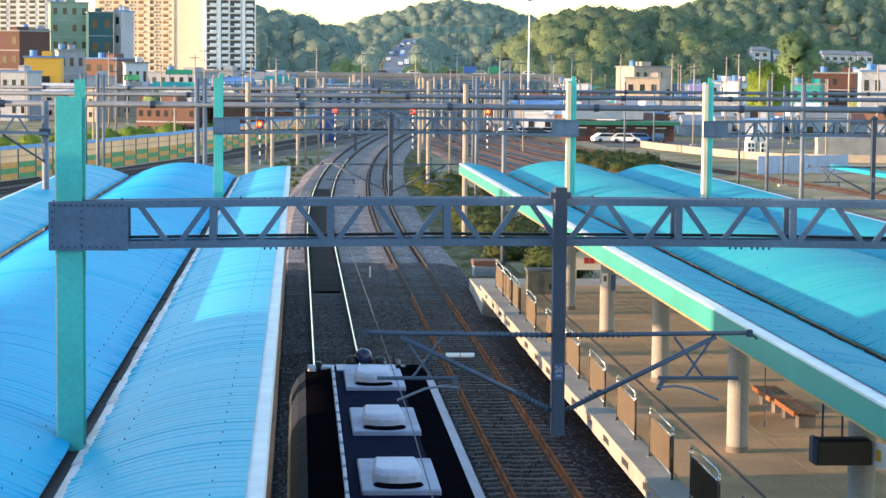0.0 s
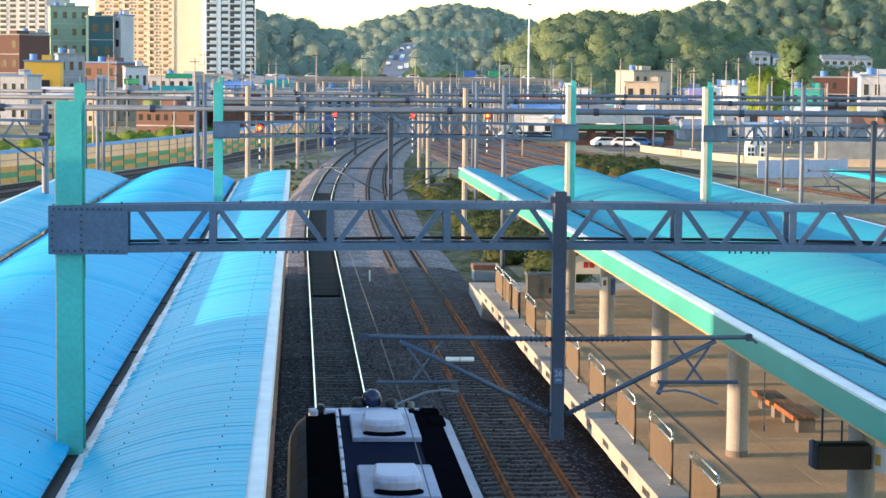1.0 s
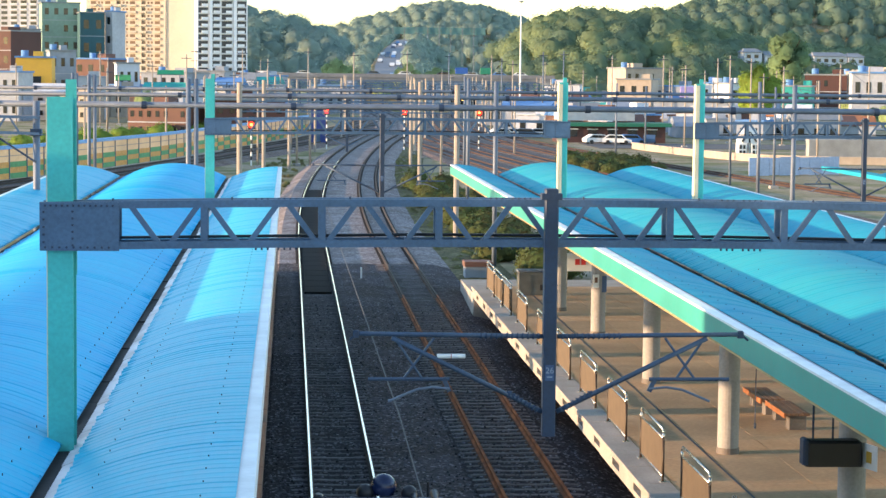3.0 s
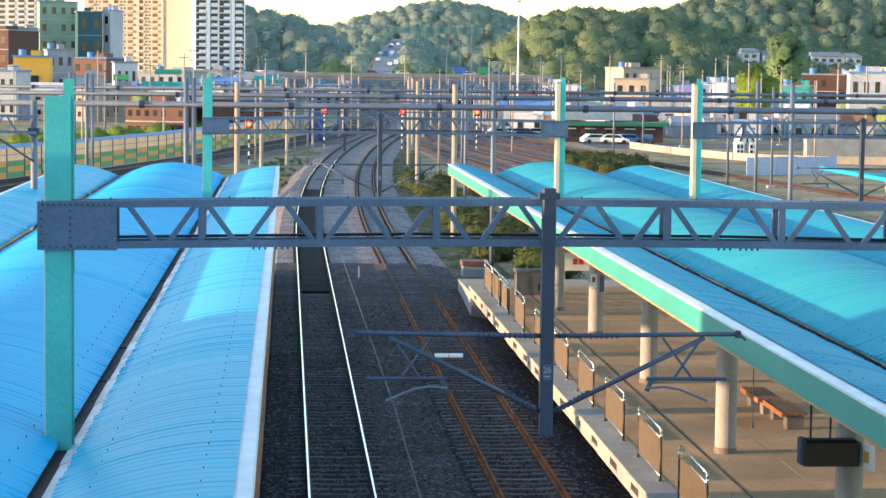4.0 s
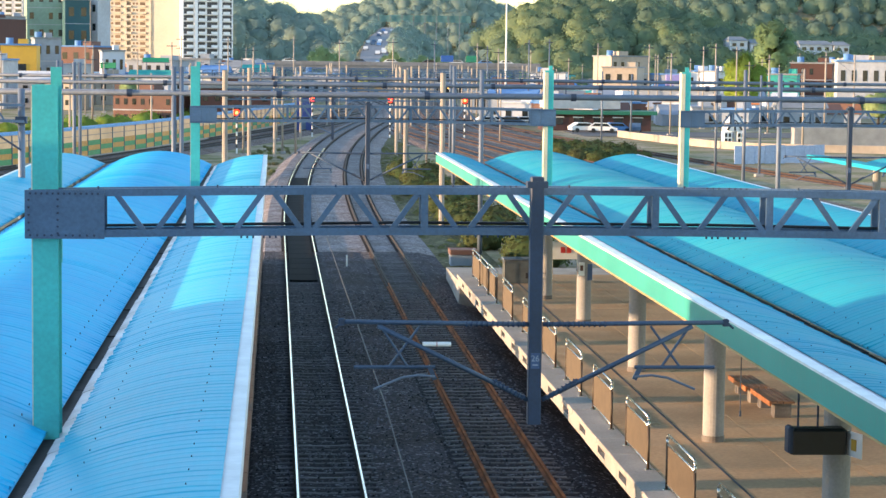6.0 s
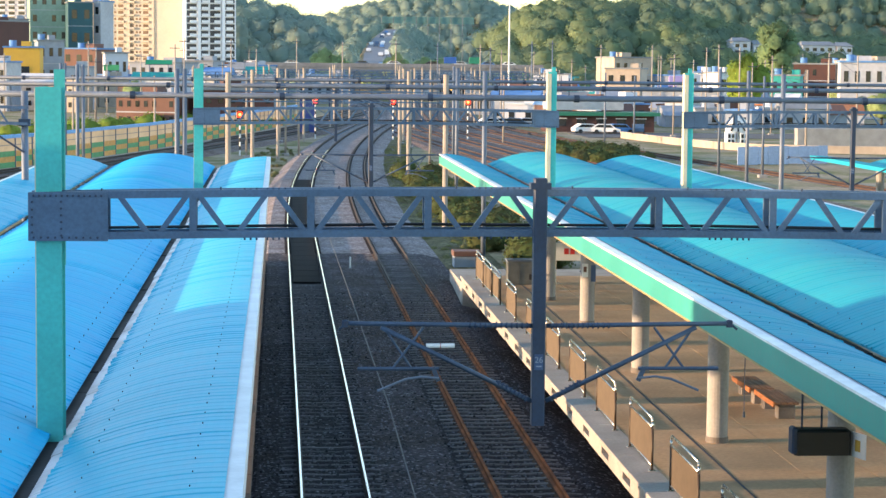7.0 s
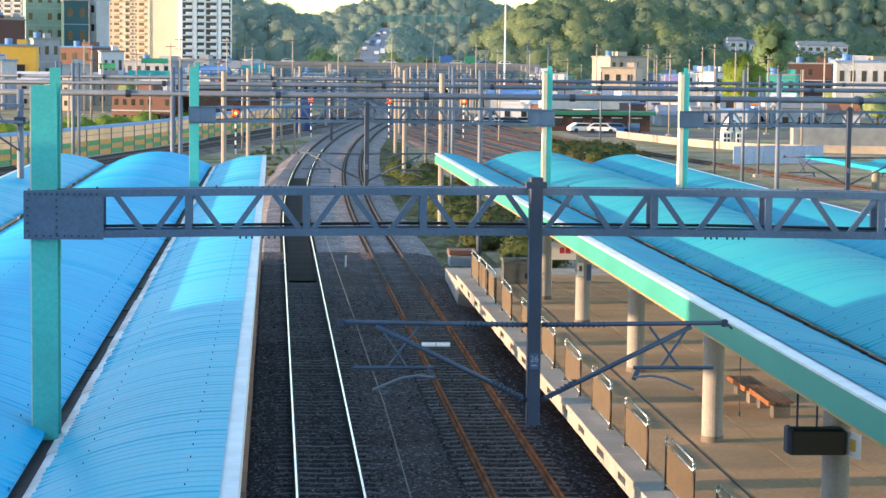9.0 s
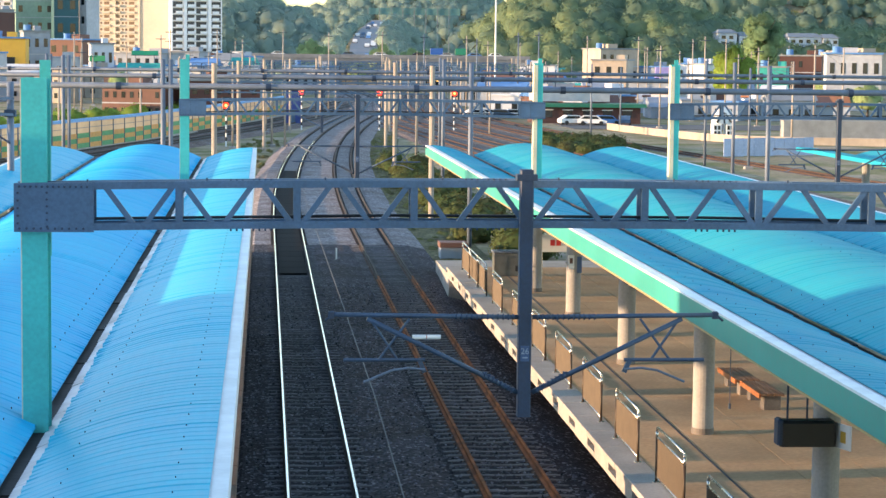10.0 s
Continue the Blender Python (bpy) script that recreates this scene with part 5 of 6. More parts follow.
def build_portal(y, z, posts, x0, x1, r=0.15):
    t = thing("pipe_portal", "long tubular steel portal spanning the tracks on posts", "catenary portal", group="pipe portals")
    xs = [x0] + [p for p in posts] + [x1]
    part("pipe", Geo().tube((x0, y, z), (x1, y, z), r, 12), GALV, t, smooth=True)
    part("second_pipe", Geo().tube((x0, y + 0.9, z + 0.08), (x1, y + 0.9, z + 0.08), r * 0.55, 10), GALV, t, smooth=True)
    x = x0 + 3
    while x < x1:
        part("coupling", Geo().tube((x - 0.14, y, z), (x + 0.14, y, z), r * 1.35, 12), STEEL_D, t)
        x += 7.8
    for p in posts:
        for dx in ((-0.20, 0.20) if p == posts[0] else (0.0,)):
            part("post", Geo().tube((p + dx, y, -0.6), (p + dx, y, z + 1.4), 0.13, 10), GALV, t, smooth=True)
    return t


def far_gantry(y, x0, x1):
    t = thing("lattice_gantry", "distant grey lattice gantry over the curving tracks", "catenary gantry", group="distant gantries")
    c = curve_x(y)
    g = Geo()
    for z in (7.3, 7.9):
        part("chord", Geo().box(c + x0, c + x1, y - 0.05, y + 0.05, z - 0.04, z + 0.04), STEEL, t)
    x = x0
    while x < x1 - 0.5:
        part("diagonal", Geo().bar((c + x, y, 7.88), (c + x + 0.75, y, 7.32), 0.05, 0.07), STEEL, t)
        part("diagonal", Geo().bar((c + x + 0.75, y, 7.32), (c + x + 1.5, y, 7.88), 0.05, 0.07), STEEL, t)
        x += 1.5
    for p in (x0, x1):
        part("post", Geo().tube((c + p, y, -0.6), (c + p, y, 9.0), 0.16, 8), POLE, t)
    part("drop_post", Geo().box(c + 3.32, c + 3.48, y - 0.3, y - 0.14, 4.95, 8.1), STEEL_D, t)
    for s in (-1, 1):
        part("arm", Geo().tube((c + 3.4, y - 0.22, 6.26), (c + 3.4 + s * 2.4, y - 0.22, 6.29), 0.03, 6), STEEL, t)
        part("arm", Geo().tube((c + 3.4, y - 0.22, 5.28), (c + 3.4 + s * 2.0, y - 0.22, 6.25), 0.03, 6), STEEL, t)


def wide_gantry(y, x0, x1, z):
    """A lattice beam across the whole yard on evenly spaced poles."""
    t = thing("yard_gantry", "distant dark lattice beam across the whole yard on pale poles", "catenary gantry", group="yard gantries")
    for dz in (0.0, 0.75):
        part("chord", Geo().box(x0, x1, y - 0.06, y + 0.06, z + dz - 0.06, z + dz + 0.06), STEEL, t)
    g = Geo()
    x = x0
    while x < x1 - 1.0:
        g.bar((x, y, z), (x + 0.9, y, z + 0.75), 0.06, 0.09).bar((x + 0.9, y, z + 0.75), (x + 1.8, y, z), 0.06, 0.09)
        x += 1.8
    tagged(part("lacing", g, STEEL, t), kind="stuff")
    x = x0
    while x <= x1 + 0.1:
        part("post", Geo().tube((x, y + 0.25, -0.6), (x, y + 0.25, z + 2.0), 0.17, 8, 0.13), POLE, t)
        part("drop_post", Geo().box(x + 4.0, x + 4.16, y - 0.2, y - 0.07, z - 2.6, z + 0.7), STEEL_D, t)
        part("arm", Geo().bar((x + 1.6, y - 0.14, z - 1.4), (x + 6.6, y - 0.14, z - 1.4), 0.06, 0.07), STEEL, t)
        x += (x1 - x0) / 5


def build_valley():
    """Highway climbing the valley, with traffic, a net on the slope and houses on the eastern hill."""
    pts = [(32, 690, 8.0), (37, 800, 12.8), (45, 950, 17.8), (55, 1100, 23.4), (68, 1260, 29.8)]
    for name, prof, m, label in (("valley_highway", ((-5.0, 0.0), (-5.0, 0.3), (5.0, 0.3), (5.0, 0.0)), paint("pale_highway", (0.22, 0.22, 0.23)), "pale highway climbing the valley"),
                                 ("valley_bank", ((-70, -40.0), (-6, 0.0), (6, 0.0), (70, -40.0)), GROUND, "grassy bank carrying the highway")):
        g = Geo()
        g.add([(x + a, y, z + b) for x, y, z in pts for a, b in prof],
              [(0, 1, 2, 3)] + [(k * 4 + i, k * 4 + (i + 1) % 4, k * 4 + 4 + (i + 1) % 4, k * 4 + 4 + i) for k in range(4) for i in range(4)])
        solid(name, g, m, label, "road" if "high" in name else "bank", "structure")
    V, F, cs = [], [], []
    for k in range(300):
        u = random.random() * 3.99
        i = int(u)
        u -= i
        (ax, ay, az), (bx, by, bz) = pts[i], pts[i + 1]
        d = (8.0 + 30 * random.random() ** 1.6) * random.choice((-1, 1))
        r = random.uniform(2.5, 4.5)
        c = (ax + (bx - ax) * u + d, ay + (by - ay) * u, az + (bz - az) * u - (abs(d) - 8) * 0.645 + r * 0.5)
        i0 = len(V)
        leaf_cloud(V, F, c, r, r * 1.05, 300, r * 0.08)
        cs.append((i0, len(V), c))
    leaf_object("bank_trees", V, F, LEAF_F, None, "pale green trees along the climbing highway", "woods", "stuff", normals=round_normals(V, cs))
    rng = random.Random(4)
    cols = ((WHITE, "white"), (STEEL, "grey"), (WHITE, "white"), (BLACK, "black"), (ROOF_B, "blue"))
    for k in range(22):
        u = rng.random() * 3.99
        i = int(u)
        u -= i
        a, b = pts[i], pts[i + 1]
        m, word = rng.choice(cols)
        build_car(a[0] + (b[0] - a[0]) * u + rng.choice((-3.6, -1.3, 1.3, 3.6)), a[1] + (b[1] - a[1]) * u, a[2] + (b[2] - a[2]) * u + 0.3, 86 if k % 2 else -94, m, word)
    t = thing("net_fence", "long teal net fence on tall posts across the hillside", "net fence")
    for i in range(8):
        x = 62 + i * 7.0
        part("net", Geo().box(x, x + 6.9, 1285, 1285.2, 34.0, 38.0), mat_net, t)
        part("post", Geo().tube((x, 1284.7, -0.6), (x, 1284.7, 38.1), 0.15, 6), GALV, t)
    for x, w, h in ((176, 7, 19.4), (188, 15, 18.4), (206, 13, 18.2), (216, 6, 18.0)):
        t = thing("house", "white hillside house with dark roof among the trees", "house", group="hillside houses")
        t.matrix_basis = pose(x, 800, 0, 0, 0, 4)
        part("wall", Geo().box(-w / 2, w / 2, 0, 9, -0.6, h), WHITEW, t)
        part("roof", Geo().add([(-w / 2 - 0.5, -0.6, h), (w / 2 + 0.5, -0.6, h), (w / 2 + 0.5, 9.6, h), (-w / 2 - 0.5, 9.6, h), (-w / 2 + 0.8, 4.5, h + 1.6), (w / 2 - 0.8, 4.5, h + 1.6)],
                               [(3, 2, 1, 0), (0, 1, 5, 4), (2, 3, 4, 5), (1, 2, 5), (3, 0, 4)]), ROOF_D, t)
        for i in range(int(w / 3)):
            for z in (h - 2.2, h - 4.6):
                part("window", Geo().box(-w / 2 + 1 + 3 * i, -w / 2 + 2.6 + 3 * i, -0.05, 0.03, z, z + 1.3), GLASS_D, t)


mat_net = mat("teal_netting", (0.18, 0.34, 0.32), 0.8, 0, 0.05, 0.2, 0.5, 0.0, leaf=0.3)


def build_barrier():
    """Noise barrier in 4 m bays: green and ochre panels, clear panels and a blue cap."""
    t = thing("noise_barrier", "long noise barrier, green and ochre panels below clear ones, blue cap", "noise barrier")
    line = [(-52, 100), (-37, 146), (-26.1, 187.8), (-20.6, 206.7), (-14.2, 235.5), (-3.8, 297.7), (3.0, 344.5)]
    gr = mat("barrier_green", (0.06, 0.28, 0.11), 0.6)
    oc = mat("barrier_ochre", (0.60, 0.30, 0.07), 0.6)
    cl = mat("barrier_clear", (0.40, 0.36, 0.27), 0.35, 0, 0.4, 0.2, 3, 0.0, leaf=0.2)
    bl = mat("barrier_blue", (0.10, 0.34, 0.70), 0.5)
    n = 0
    for (ax, ay), (bx, by) in zip(line, line[1:]):
        a, b = Vector((ax, ay, 0)), Vector((bx, by, 0))
        k = max(1, round((b - a).length / 4.0))
        for i in range(k):
            p, q = a.lerp(b, i / k), a.lerp(b, (i + 1) / k)
            for row in range(3):
                z = -0.1 + row * 0.5
                part("panel", Geo().bar(p + Vector((0, 0, z + 0.25)), q + Vector((0, 0, z + 0.25)), 0.1, 0.49), gr if (n + i + row) % 2 else oc, t)
            part("clear_panel", Geo().bar(p + Vector((0, 0, 1.98)), q + Vector((0, 0, 1.98)), 0.04, 1.14), cl, t, "sallow see-through panel").visible_shadow = False
            part("cap", Geo().bar(p + Vector((0, 0, 2.72)), q + Vector((0, 0, 2.72)), 0.35, 0.32), bl, t)
            part("post", Geo().box(p.x - 0.09, p.x + 0.09, p.y - 0.12, p.y + 0.12, -0.6, 2.9), STEEL, t)
            part("mid_rail", Geo().bar(p + Vector((0.0, -0.06, 1.95)), q + Vector((0, -0.06, 1.95)), 0.05, 0.06), STEEL, t)
        n += 1
    part("plinth", Geo().sweep([(-0.2, -0.62), (0.2, -0.62), (0.2, -0.11), (-0.2, -0.11)], [(x, y, 0) for x, y in line]), CONC, t)


def build_car(x, y, z, yaw, material, word):
    t = thing("parked_car", f"{word} parked car with dark windows", "car", group="cars")
    t.matrix_basis = pose(x, y, z, 0, 0, yaw)
    pr = [(-2.2, 0.3), (2.2, 0.3), (2.25, 0.65), (1.5, 0.85), (0.8, 1.4), (-1.2, 1.45), (-2.0, 0.95), (-2.25, 0.8)]
    v = [(a, s, h) for s in (-0.88, 0.88) for a, h in pr]
    n = len(pr)
    part("body", Geo().add(v, [tuple(range(n)), tuple(range(2 * n - 1, n - 1, -1))] + [(i, n + i, n + (i + 1) % n, (i + 1) % n) for i in range(n)]), material, t)
    for s in (-0.885, 0.885):
        part("side_window", Geo().add([(1.2, s, 0.9), (0.7, s, 1.33), (-1.1, s, 1.36), (-1.7, s, 0.95), (1.2, s * 1.01, 0.9), (0.7, s * 1.01, 1.33), (-1.1, s * 1.01, 1.36), (-1.7, s * 1.01, 0.95)],
                                      [(0, 1, 2, 3), (7, 6, 5, 4), (0, 4, 5, 1), (1, 5, 6, 2), (2, 6, 7, 3), (3, 7, 4, 0)]), GLASS_D, t)
        for a in (-1.35, 1.4):
            part("wheel", Geo().tube((a, s - 0.1, 0.32), (a, s + 0.1, 0.32), 0.32, 14), BLACK, t)


def build_yard():
    bedm = BALLAST_B
    # western tracks sweeping in, and freight tracks on the east side
    west = [(-40, 130), (-29, 170), (-18.6, 215), (-4.4, 286), (8.9, 362), (20, 450), (27, 560)]
    east = [(30, 110), (29, 170), (27.2, 227), (24.0, 290), (22.6, 334), (26, 420), (34, 560)]

    def smooth(line):
        out = []
        for i in range(len(line) - 1):
            p0, p1, p2, p3 = (Vector((*line[max(0, min(len(line) - 1, i + k))], 0)) for k in (-1, 0, 1, 2))
            for k in range(6):
                u = k / 6
                out.append(tuple(0.5 * ((2 * p1) + (p2 - p0) * u + (2 * p0 - 5 * p1 + 4 * p2 - p3) * u * u + (3 * p1 - p0 - 3 * p2 + p3) * u ** 3)))
        out.append((*line[-1], 0))
        return out
    w, e = smooth(west), smooth(east)
    solid("western_trackbed", Geo().sweep([(-7.5, -0.63), (-6, -0.33), (6, -0.33), (7.5, -0.63)], w), BALLAST_B, "dark ballast bed under the western tracks", "ballast", "structure")
    solid("yard_trackbed", Geo().sweep([(-8.5, -0.63), (-7.5, -0.34), (12, -0.34), (13, -0.63)], e), BALLAST_B, "brown ballast of the freight yard", "ballast", "structure")
    for d in (-4.3, 0, 4.3):
        build_track([tuple(p) for p in offset_line(w, d)], None, "western track with dull rails on dark ballast", RAIL_D, RAIL_D, -0.13)
    for d in (-5.5, -1.0, 3.5, 8.5):
        build_track([tuple(p) for p in offset_line(e, d)], None, "rusty freight siding on brown ballast", RAIL_F, RAIL_F, -0.14)
    side = smooth([(58, 110), (51, 165), (45, 222), (39, 290), (36, 350)])
    build_track([(x, y, 0) for x, y, _ in side], None, "rusty freight siding on weedy ground", RAIL_F, RAIL_F, -0.40)
    build_barrier()
    build_portal(112.0, 7.85, (-5.1, 10.9, 26.95, 44.0), -34, 50)
    build_portal(152.0, 7.95, (-14.0, 12.8, 34.0), -42, 60)
    build_portal(200.0, 8.0, (-20.0, 16.5, 42.0), -50, 75)
    for y in (127, 177, 227, 277, 327, 380):
        far_gantry(y, -3.0, 10.0)
    for y, x0, x1, z in ((350, -14, 44, 6.8), (405, -16, 50, 7.0), (455, -16, 54, 7.2), (515, -18, 60, 7.2), (565, -20, 66, 7.2)):
        wide_gantry(y, x0, x1, z)
    build_valley()
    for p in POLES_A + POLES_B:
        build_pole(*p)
    rng = random.Random(21)
    for k in range(46):
        y = rng.uniform(330, 640)
        side = rng.random() < 0.42
        build_pole((rng.uniform(-0.13, -0.01) if side else rng.uniform(0.07, 0.27)) * y, y, rng.uniform(8.5, 13.5), CONC_W)
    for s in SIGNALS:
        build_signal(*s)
    # amber repeater and a blue lineside hut
    t = thing("repeater_signal", "low signal with two amber lights on a post", "signal", (24.0, 300, -0.6))
    part("post", Geo().tube((0, 0, 0), (0, 0, 7.2), 0.09, 8), GALV, t)
    hd = part("head", Geo().cbox(-0.75, 0.75, -0.3, -0.1, 6.4, 7.3, 0.06), BLACK, t)
    for x in (-0.36, 0.36):
        part("amber_lens", Geo().tube((x, -0.31, 6.85), (x, -0.34, 6.85), 0.26, 14), YELLOW_L, hd)
    t = thing("lineside_hut", "dark blue sheet metal lineside hut", "hut", (3.0, 306, -0.6))
    part("body", Geo().cbox(0, 2.3, 0, 3.0, 0, 5.0, 0.06), mat("hut_blue", (0.02, 0.05, 0.22), 0.6), t)
    part("roof", Geo().cbox(-0.15, 2.45, -0.15, 3.15, 5.0, 5.2, 0.04), ROOF_D, t)
    part("door", Geo().box(0.5, 1.4, -0.03, -0.002, 0.1, 2.2), STEEL, t)
    # lighting mast
    t = thing("lighting_mast", "tall white lighting mast above the yard", "mast", (54.3, 500, -0.6))
    part("shaft", Geo().tube((0, 0, 0), (0, 0, 27.8), 0.27, 10, 0.15), WHITE, t)
    part("lamp_ring", Geo().tube((0, 0, 27.4), (0, 0, 27.8), 0.6, 10), GALV, t)
    # road bridge across the valley
    t = thing("road_overpass", "grey concrete road overpass crossing the tracks", "bridge")
    part("deck", Geo().box(-30, 75, 600, 612, 7.4, 9.0), OLD_CONC, t)
    part("parapet", Geo().box(-30, 75, 599.7, 599.99, 8.6, 9.7), OLD_CONC, t)
    for x in range(-28, 76, 12):
        part("pier", Geo().box(x, x + 1.2, 602, 610, -0.6, 7.4), CONC, t)
    for k, x in enumerate((4, 24, 33, 44, 52, 60, 66)):
        build_car(x, 606, 9.0, 0, (WHITE, STEEL, WHITE, BLACK, WHITE, ROOF_B, WHITE)[k], ("white", "grey", "white", "black", "white", "blue", "white")[k])
    for x, w, col, word in ((48.5, 3.6, "sign_blue", "blue"), (55.4, 3.2, "sign_green", "green")):
        t = thing("road_sign", f"large plain {word} direction sign above the overpass", "road sign", (x, 601, 8.99))
        part("panel", Geo().cbox(-w / 2, w / 2, -0.1, 0, 0.9, 2.7, 0.05), mat(col, (0.03, 0.12, 0.42) if word == "blue" else (0.02, 0.25, 0.14), 0.5), t)
        for dx in (-1.0, 1.0):
            part("post", Geo().tube((dx, 0.08, 0), (dx, 0.08, 2.6), 0.08, 8), GALV, t)
    # yard office with a green eave
    t = thing("yard_office", "low dark red office with green eave and white windows", "building", (0, 0, 0))
    part("wall", Geo().box(41.5, 58.2, 326, 334, -0.6, 1.9), MAROON, t)
    part("eave", Geo().box(41.0, 59.0, 325, 335, 1.9, 2.45), paint("green_sheet_roof", (0.02, 0.16, 0.10)), t)
    part("upper_wall", Geo().box(42.5, 54, 330, 340, 2.7, 4.6), PALE, t)
    for i in range(5):
        wd = part("window", Geo().box(43 + i * 3.1, 44.4 + i * 3.1, 325.9, 326.02, 0.3, 1.4), GLASS_D, t)
        part("window_frame", Geo().box(42.85 + i * 3.1, 44.55 + i * 3.1, 325.92, 326.04, 1.4, 1.55), WHITE, wd)
    # road and kerbed ramp by the office
    solid("yard_road", Geo().box(44, 90, 300, 322, -0.62, -0.55), ASPH, "worn asphalt yard road", "road", "structure")
    kerb = [(49.0, 300, 0), (49.6, 292, 0), (50.8, 284, 0), (52.6, 273, 0), (55.0, 262, 0), (58.5, 255, 0), (65.0, 251, 0), (76.0, 248, 0)]
    solid("yard_wall", Geo().sweep([(-0.25, -0.62), (0.25, -0.62), (0.25, 0.12), (0.32, 0.12), (0.32, 0.30), (-0.32, 0.30), (-0.32, 0.12), (-0.25, 0.12)], kerb), TANW, "low curving tan retaining wall with a coping", "wall", "structure")
    for k, (x, y) in enumerate(((46.5, 318), (49.2, 317), (51.6, 318.5), (54.5, 319), (37.0, 350), (39.2, 350), (41.4, 351), (43.6, 352), (35.0, 349))):
        build_car(x, y, -0.55, (12, -8, 5, 80, 10, -5, 8, 4, 12)[k], (WHITE, WHITE, ROOF_B, STEEL, WHITE, STEEL, WHITE, BLACK, WHITE)[k], ("white", "white", "blue", "grey", "white", "grey", "white", "black", "white")[k])
    # shop signs above the roofs
    for x, y, z, w, h, col, word in ((80.5, 425, 6.2, 3.6, 2.2, (0.42, 0.33, 0.62), "purple"), (83.0, 430, 4.2, 4.6, 1.3, (0.55, 0.06, 0.05), "red"), (77.2, 420, 4.4, 2.6, 1.6, (0.10, 0.22, 0.60), "blue"),
                                     (-36.5, 470, 8.2, 3.4, 1.2, (0.06, 0.36, 0.16), "green"), (-27.0, 485, 9.6, 6.0, 1.0, (0.05, 0.42, 0.22), "bright green"), (-15.5, 430, 5.2, 1.6, 3.0, (0.75, 0.76, 0.78), "white")):
        t = thing("shop_sign", f"plain {word} shop sign panel on two posts", "sign", (x, y, -0.6), group="shop signs")
        part("panel", Geo().cbox(-w / 2, w / 2, -0.15, 0.15, z, z + h, 0.05), paint(word.replace(" ", "_") + "_sign_face", col, 0.1), t)
        part("frame", Geo().box(-w / 2 - 0.1, w / 2 + 0.1, -0.12, 0.12, z - 0.12, z - 0.002), STEEL_D, t)
        for dx in (-w * 0.35, w * 0.35):
            part("post", Geo().tube((dx, 0.05, 0), (dx, 0.05, z - 0.12), 0.09, 8), GALV, t)
    # white lattice-sided tower
    t = thing("water_tower", "small white round-topped tower on two windowed legs", "tower", (58.5, 267, -0.6))
    for x in (-1.4, 0.3):
        leg = part("leg", Geo().cbox(x, x + 1.1, 0, 1.6, 0, 1.95, 0.04), WHITE, t)
        for wx in (0.15, 0.62):
            for wz in (0.5, 1.2):
                part("window", Geo().box(x + wx, x + wx + 0.3, -0.04, 0.05, wz, wz + 0.5), GLASS_D, leg)
    dome = Geo()
    prof = [(1.5, 1.952), (1.48, 2.5), (1.32, 3.1), (1.0, 3.65), (0.55, 4.0), (0.02, 4.1)]
    dome.add([(r * math.cos(k * 0.5236), 0.8 + r * 0.6 * math.sin(k * 0.5236), z) for r, z in prof for k in range(12)],
             [(r * 12 + k, r * 12 + (k + 1) % 12, (r + 1) * 12 + (k + 1) % 12, (r + 1) * 12 + k) for r in range(5) for k in range(12)] + [tuple(range(11, -1, -1)), tuple(range(60, 72))])
    part("dome", dome, WHITE, t)
    for p0, p1 in (((0, 3.4), (0, 2.0)), ((-0.15, 3.3), (-0.95, 2.1)), ((0.15, 3.3), (0.95, 2.1))):
        part("brace", Geo().bar((p0[0], 0.2, p0[1]), (p1[0], -0.12, p1[1]), 0.22, 0.22), BLACK, t)
    # sheet-metal fence panels and concrete wall
    t = thing("site_fence", "weathered blue-grey sheet metal site fence", "fence")
    fm = mat("fence_sheet", (0.36, 0.43, 0.60), 0.6, 0.1, 0.5, 0.2, 5, 0.1)
    for i in range(9):
        a, b = (48 + i * 1.22, 219 + i * 0.58), (48 + (i + 1) * 1.22 - 0.03, 219 + (i + 1) * 0.58)
        part("panel", Geo().bar((*a, 0.35), (*b, 0.35), 0.06, 1.9 + random.uniform(-0.08, 0.08)), fm, t)
    solid("concrete_wall", Geo().box(66, 92, 266, 268, -0.6, 1.9), CONC, "long pale concrete wall beside yard", "wall", "structure")
    # far canopy of the next platform
    t = thing("small_canopy", "teal sheet canopy over the next platform", "canopy")
    part("roof", arc_sheet((28.9, 4.85), (26.3, 5.3), 0, 70, 103, n=10), TEAL_R, t)
    part("roof", arc_sheet((28.9, 4.85), (31.5, 5.3), 0, 70, 103, n=10), TEAL_R, t)
    part("fascia", Geo().box(26.2, 26.27, 70, 103, 5.12, 5.3), TEAL_W, t)
    for y in (75, 88, 100):
        part("column", Geo().tube((28.9, y, 0.95), (28.9, y, 4.82), 0.2, 12), CONC_W, t)
    solid("platform_far_east", Geo().box(26.5, 31.3, 60, 106, -0.6, 0.95), CONC, "narrow concrete platform", "platform", "structure")
    # shrubs and hedges
    pts = [(random.uniform(10.8, 14.0), random.uniform(104, 190)) for _ in range(90)]
    build_shrubs("shrubs", pts, LEAF_D, "dark green and brown shrubs beyond the platform end", 1.0)
    build_shrubs("hedge", [(random.uniform(31, 39), random.uniform(215, 245)) for _ in range(70)], LEAF_D, "dark green hedge by the freight sidings", 1.1)
    pts = [(-52 + u * 50 + random.uniform(-4, 2), 170 + u * 180 + random.uniform(-5, 9)) for u in (random.random() for _ in range(70))]
    build_shrubs("wild_bushes", [(x - 6, y + 6) for x, y in pts], LEAF_Y, "bright yellow-green bushes behind the noise barrier", 1.5)
    build_shrubs("verge_weeds", [(-3.5 + random.uniform(-2.5, 2.0) + curve_x(y), y) for y in (random.uniform(100, 250) for _ in range(220))], LEAF_W, "low grass and weeds beside the trackbed", 0.22)
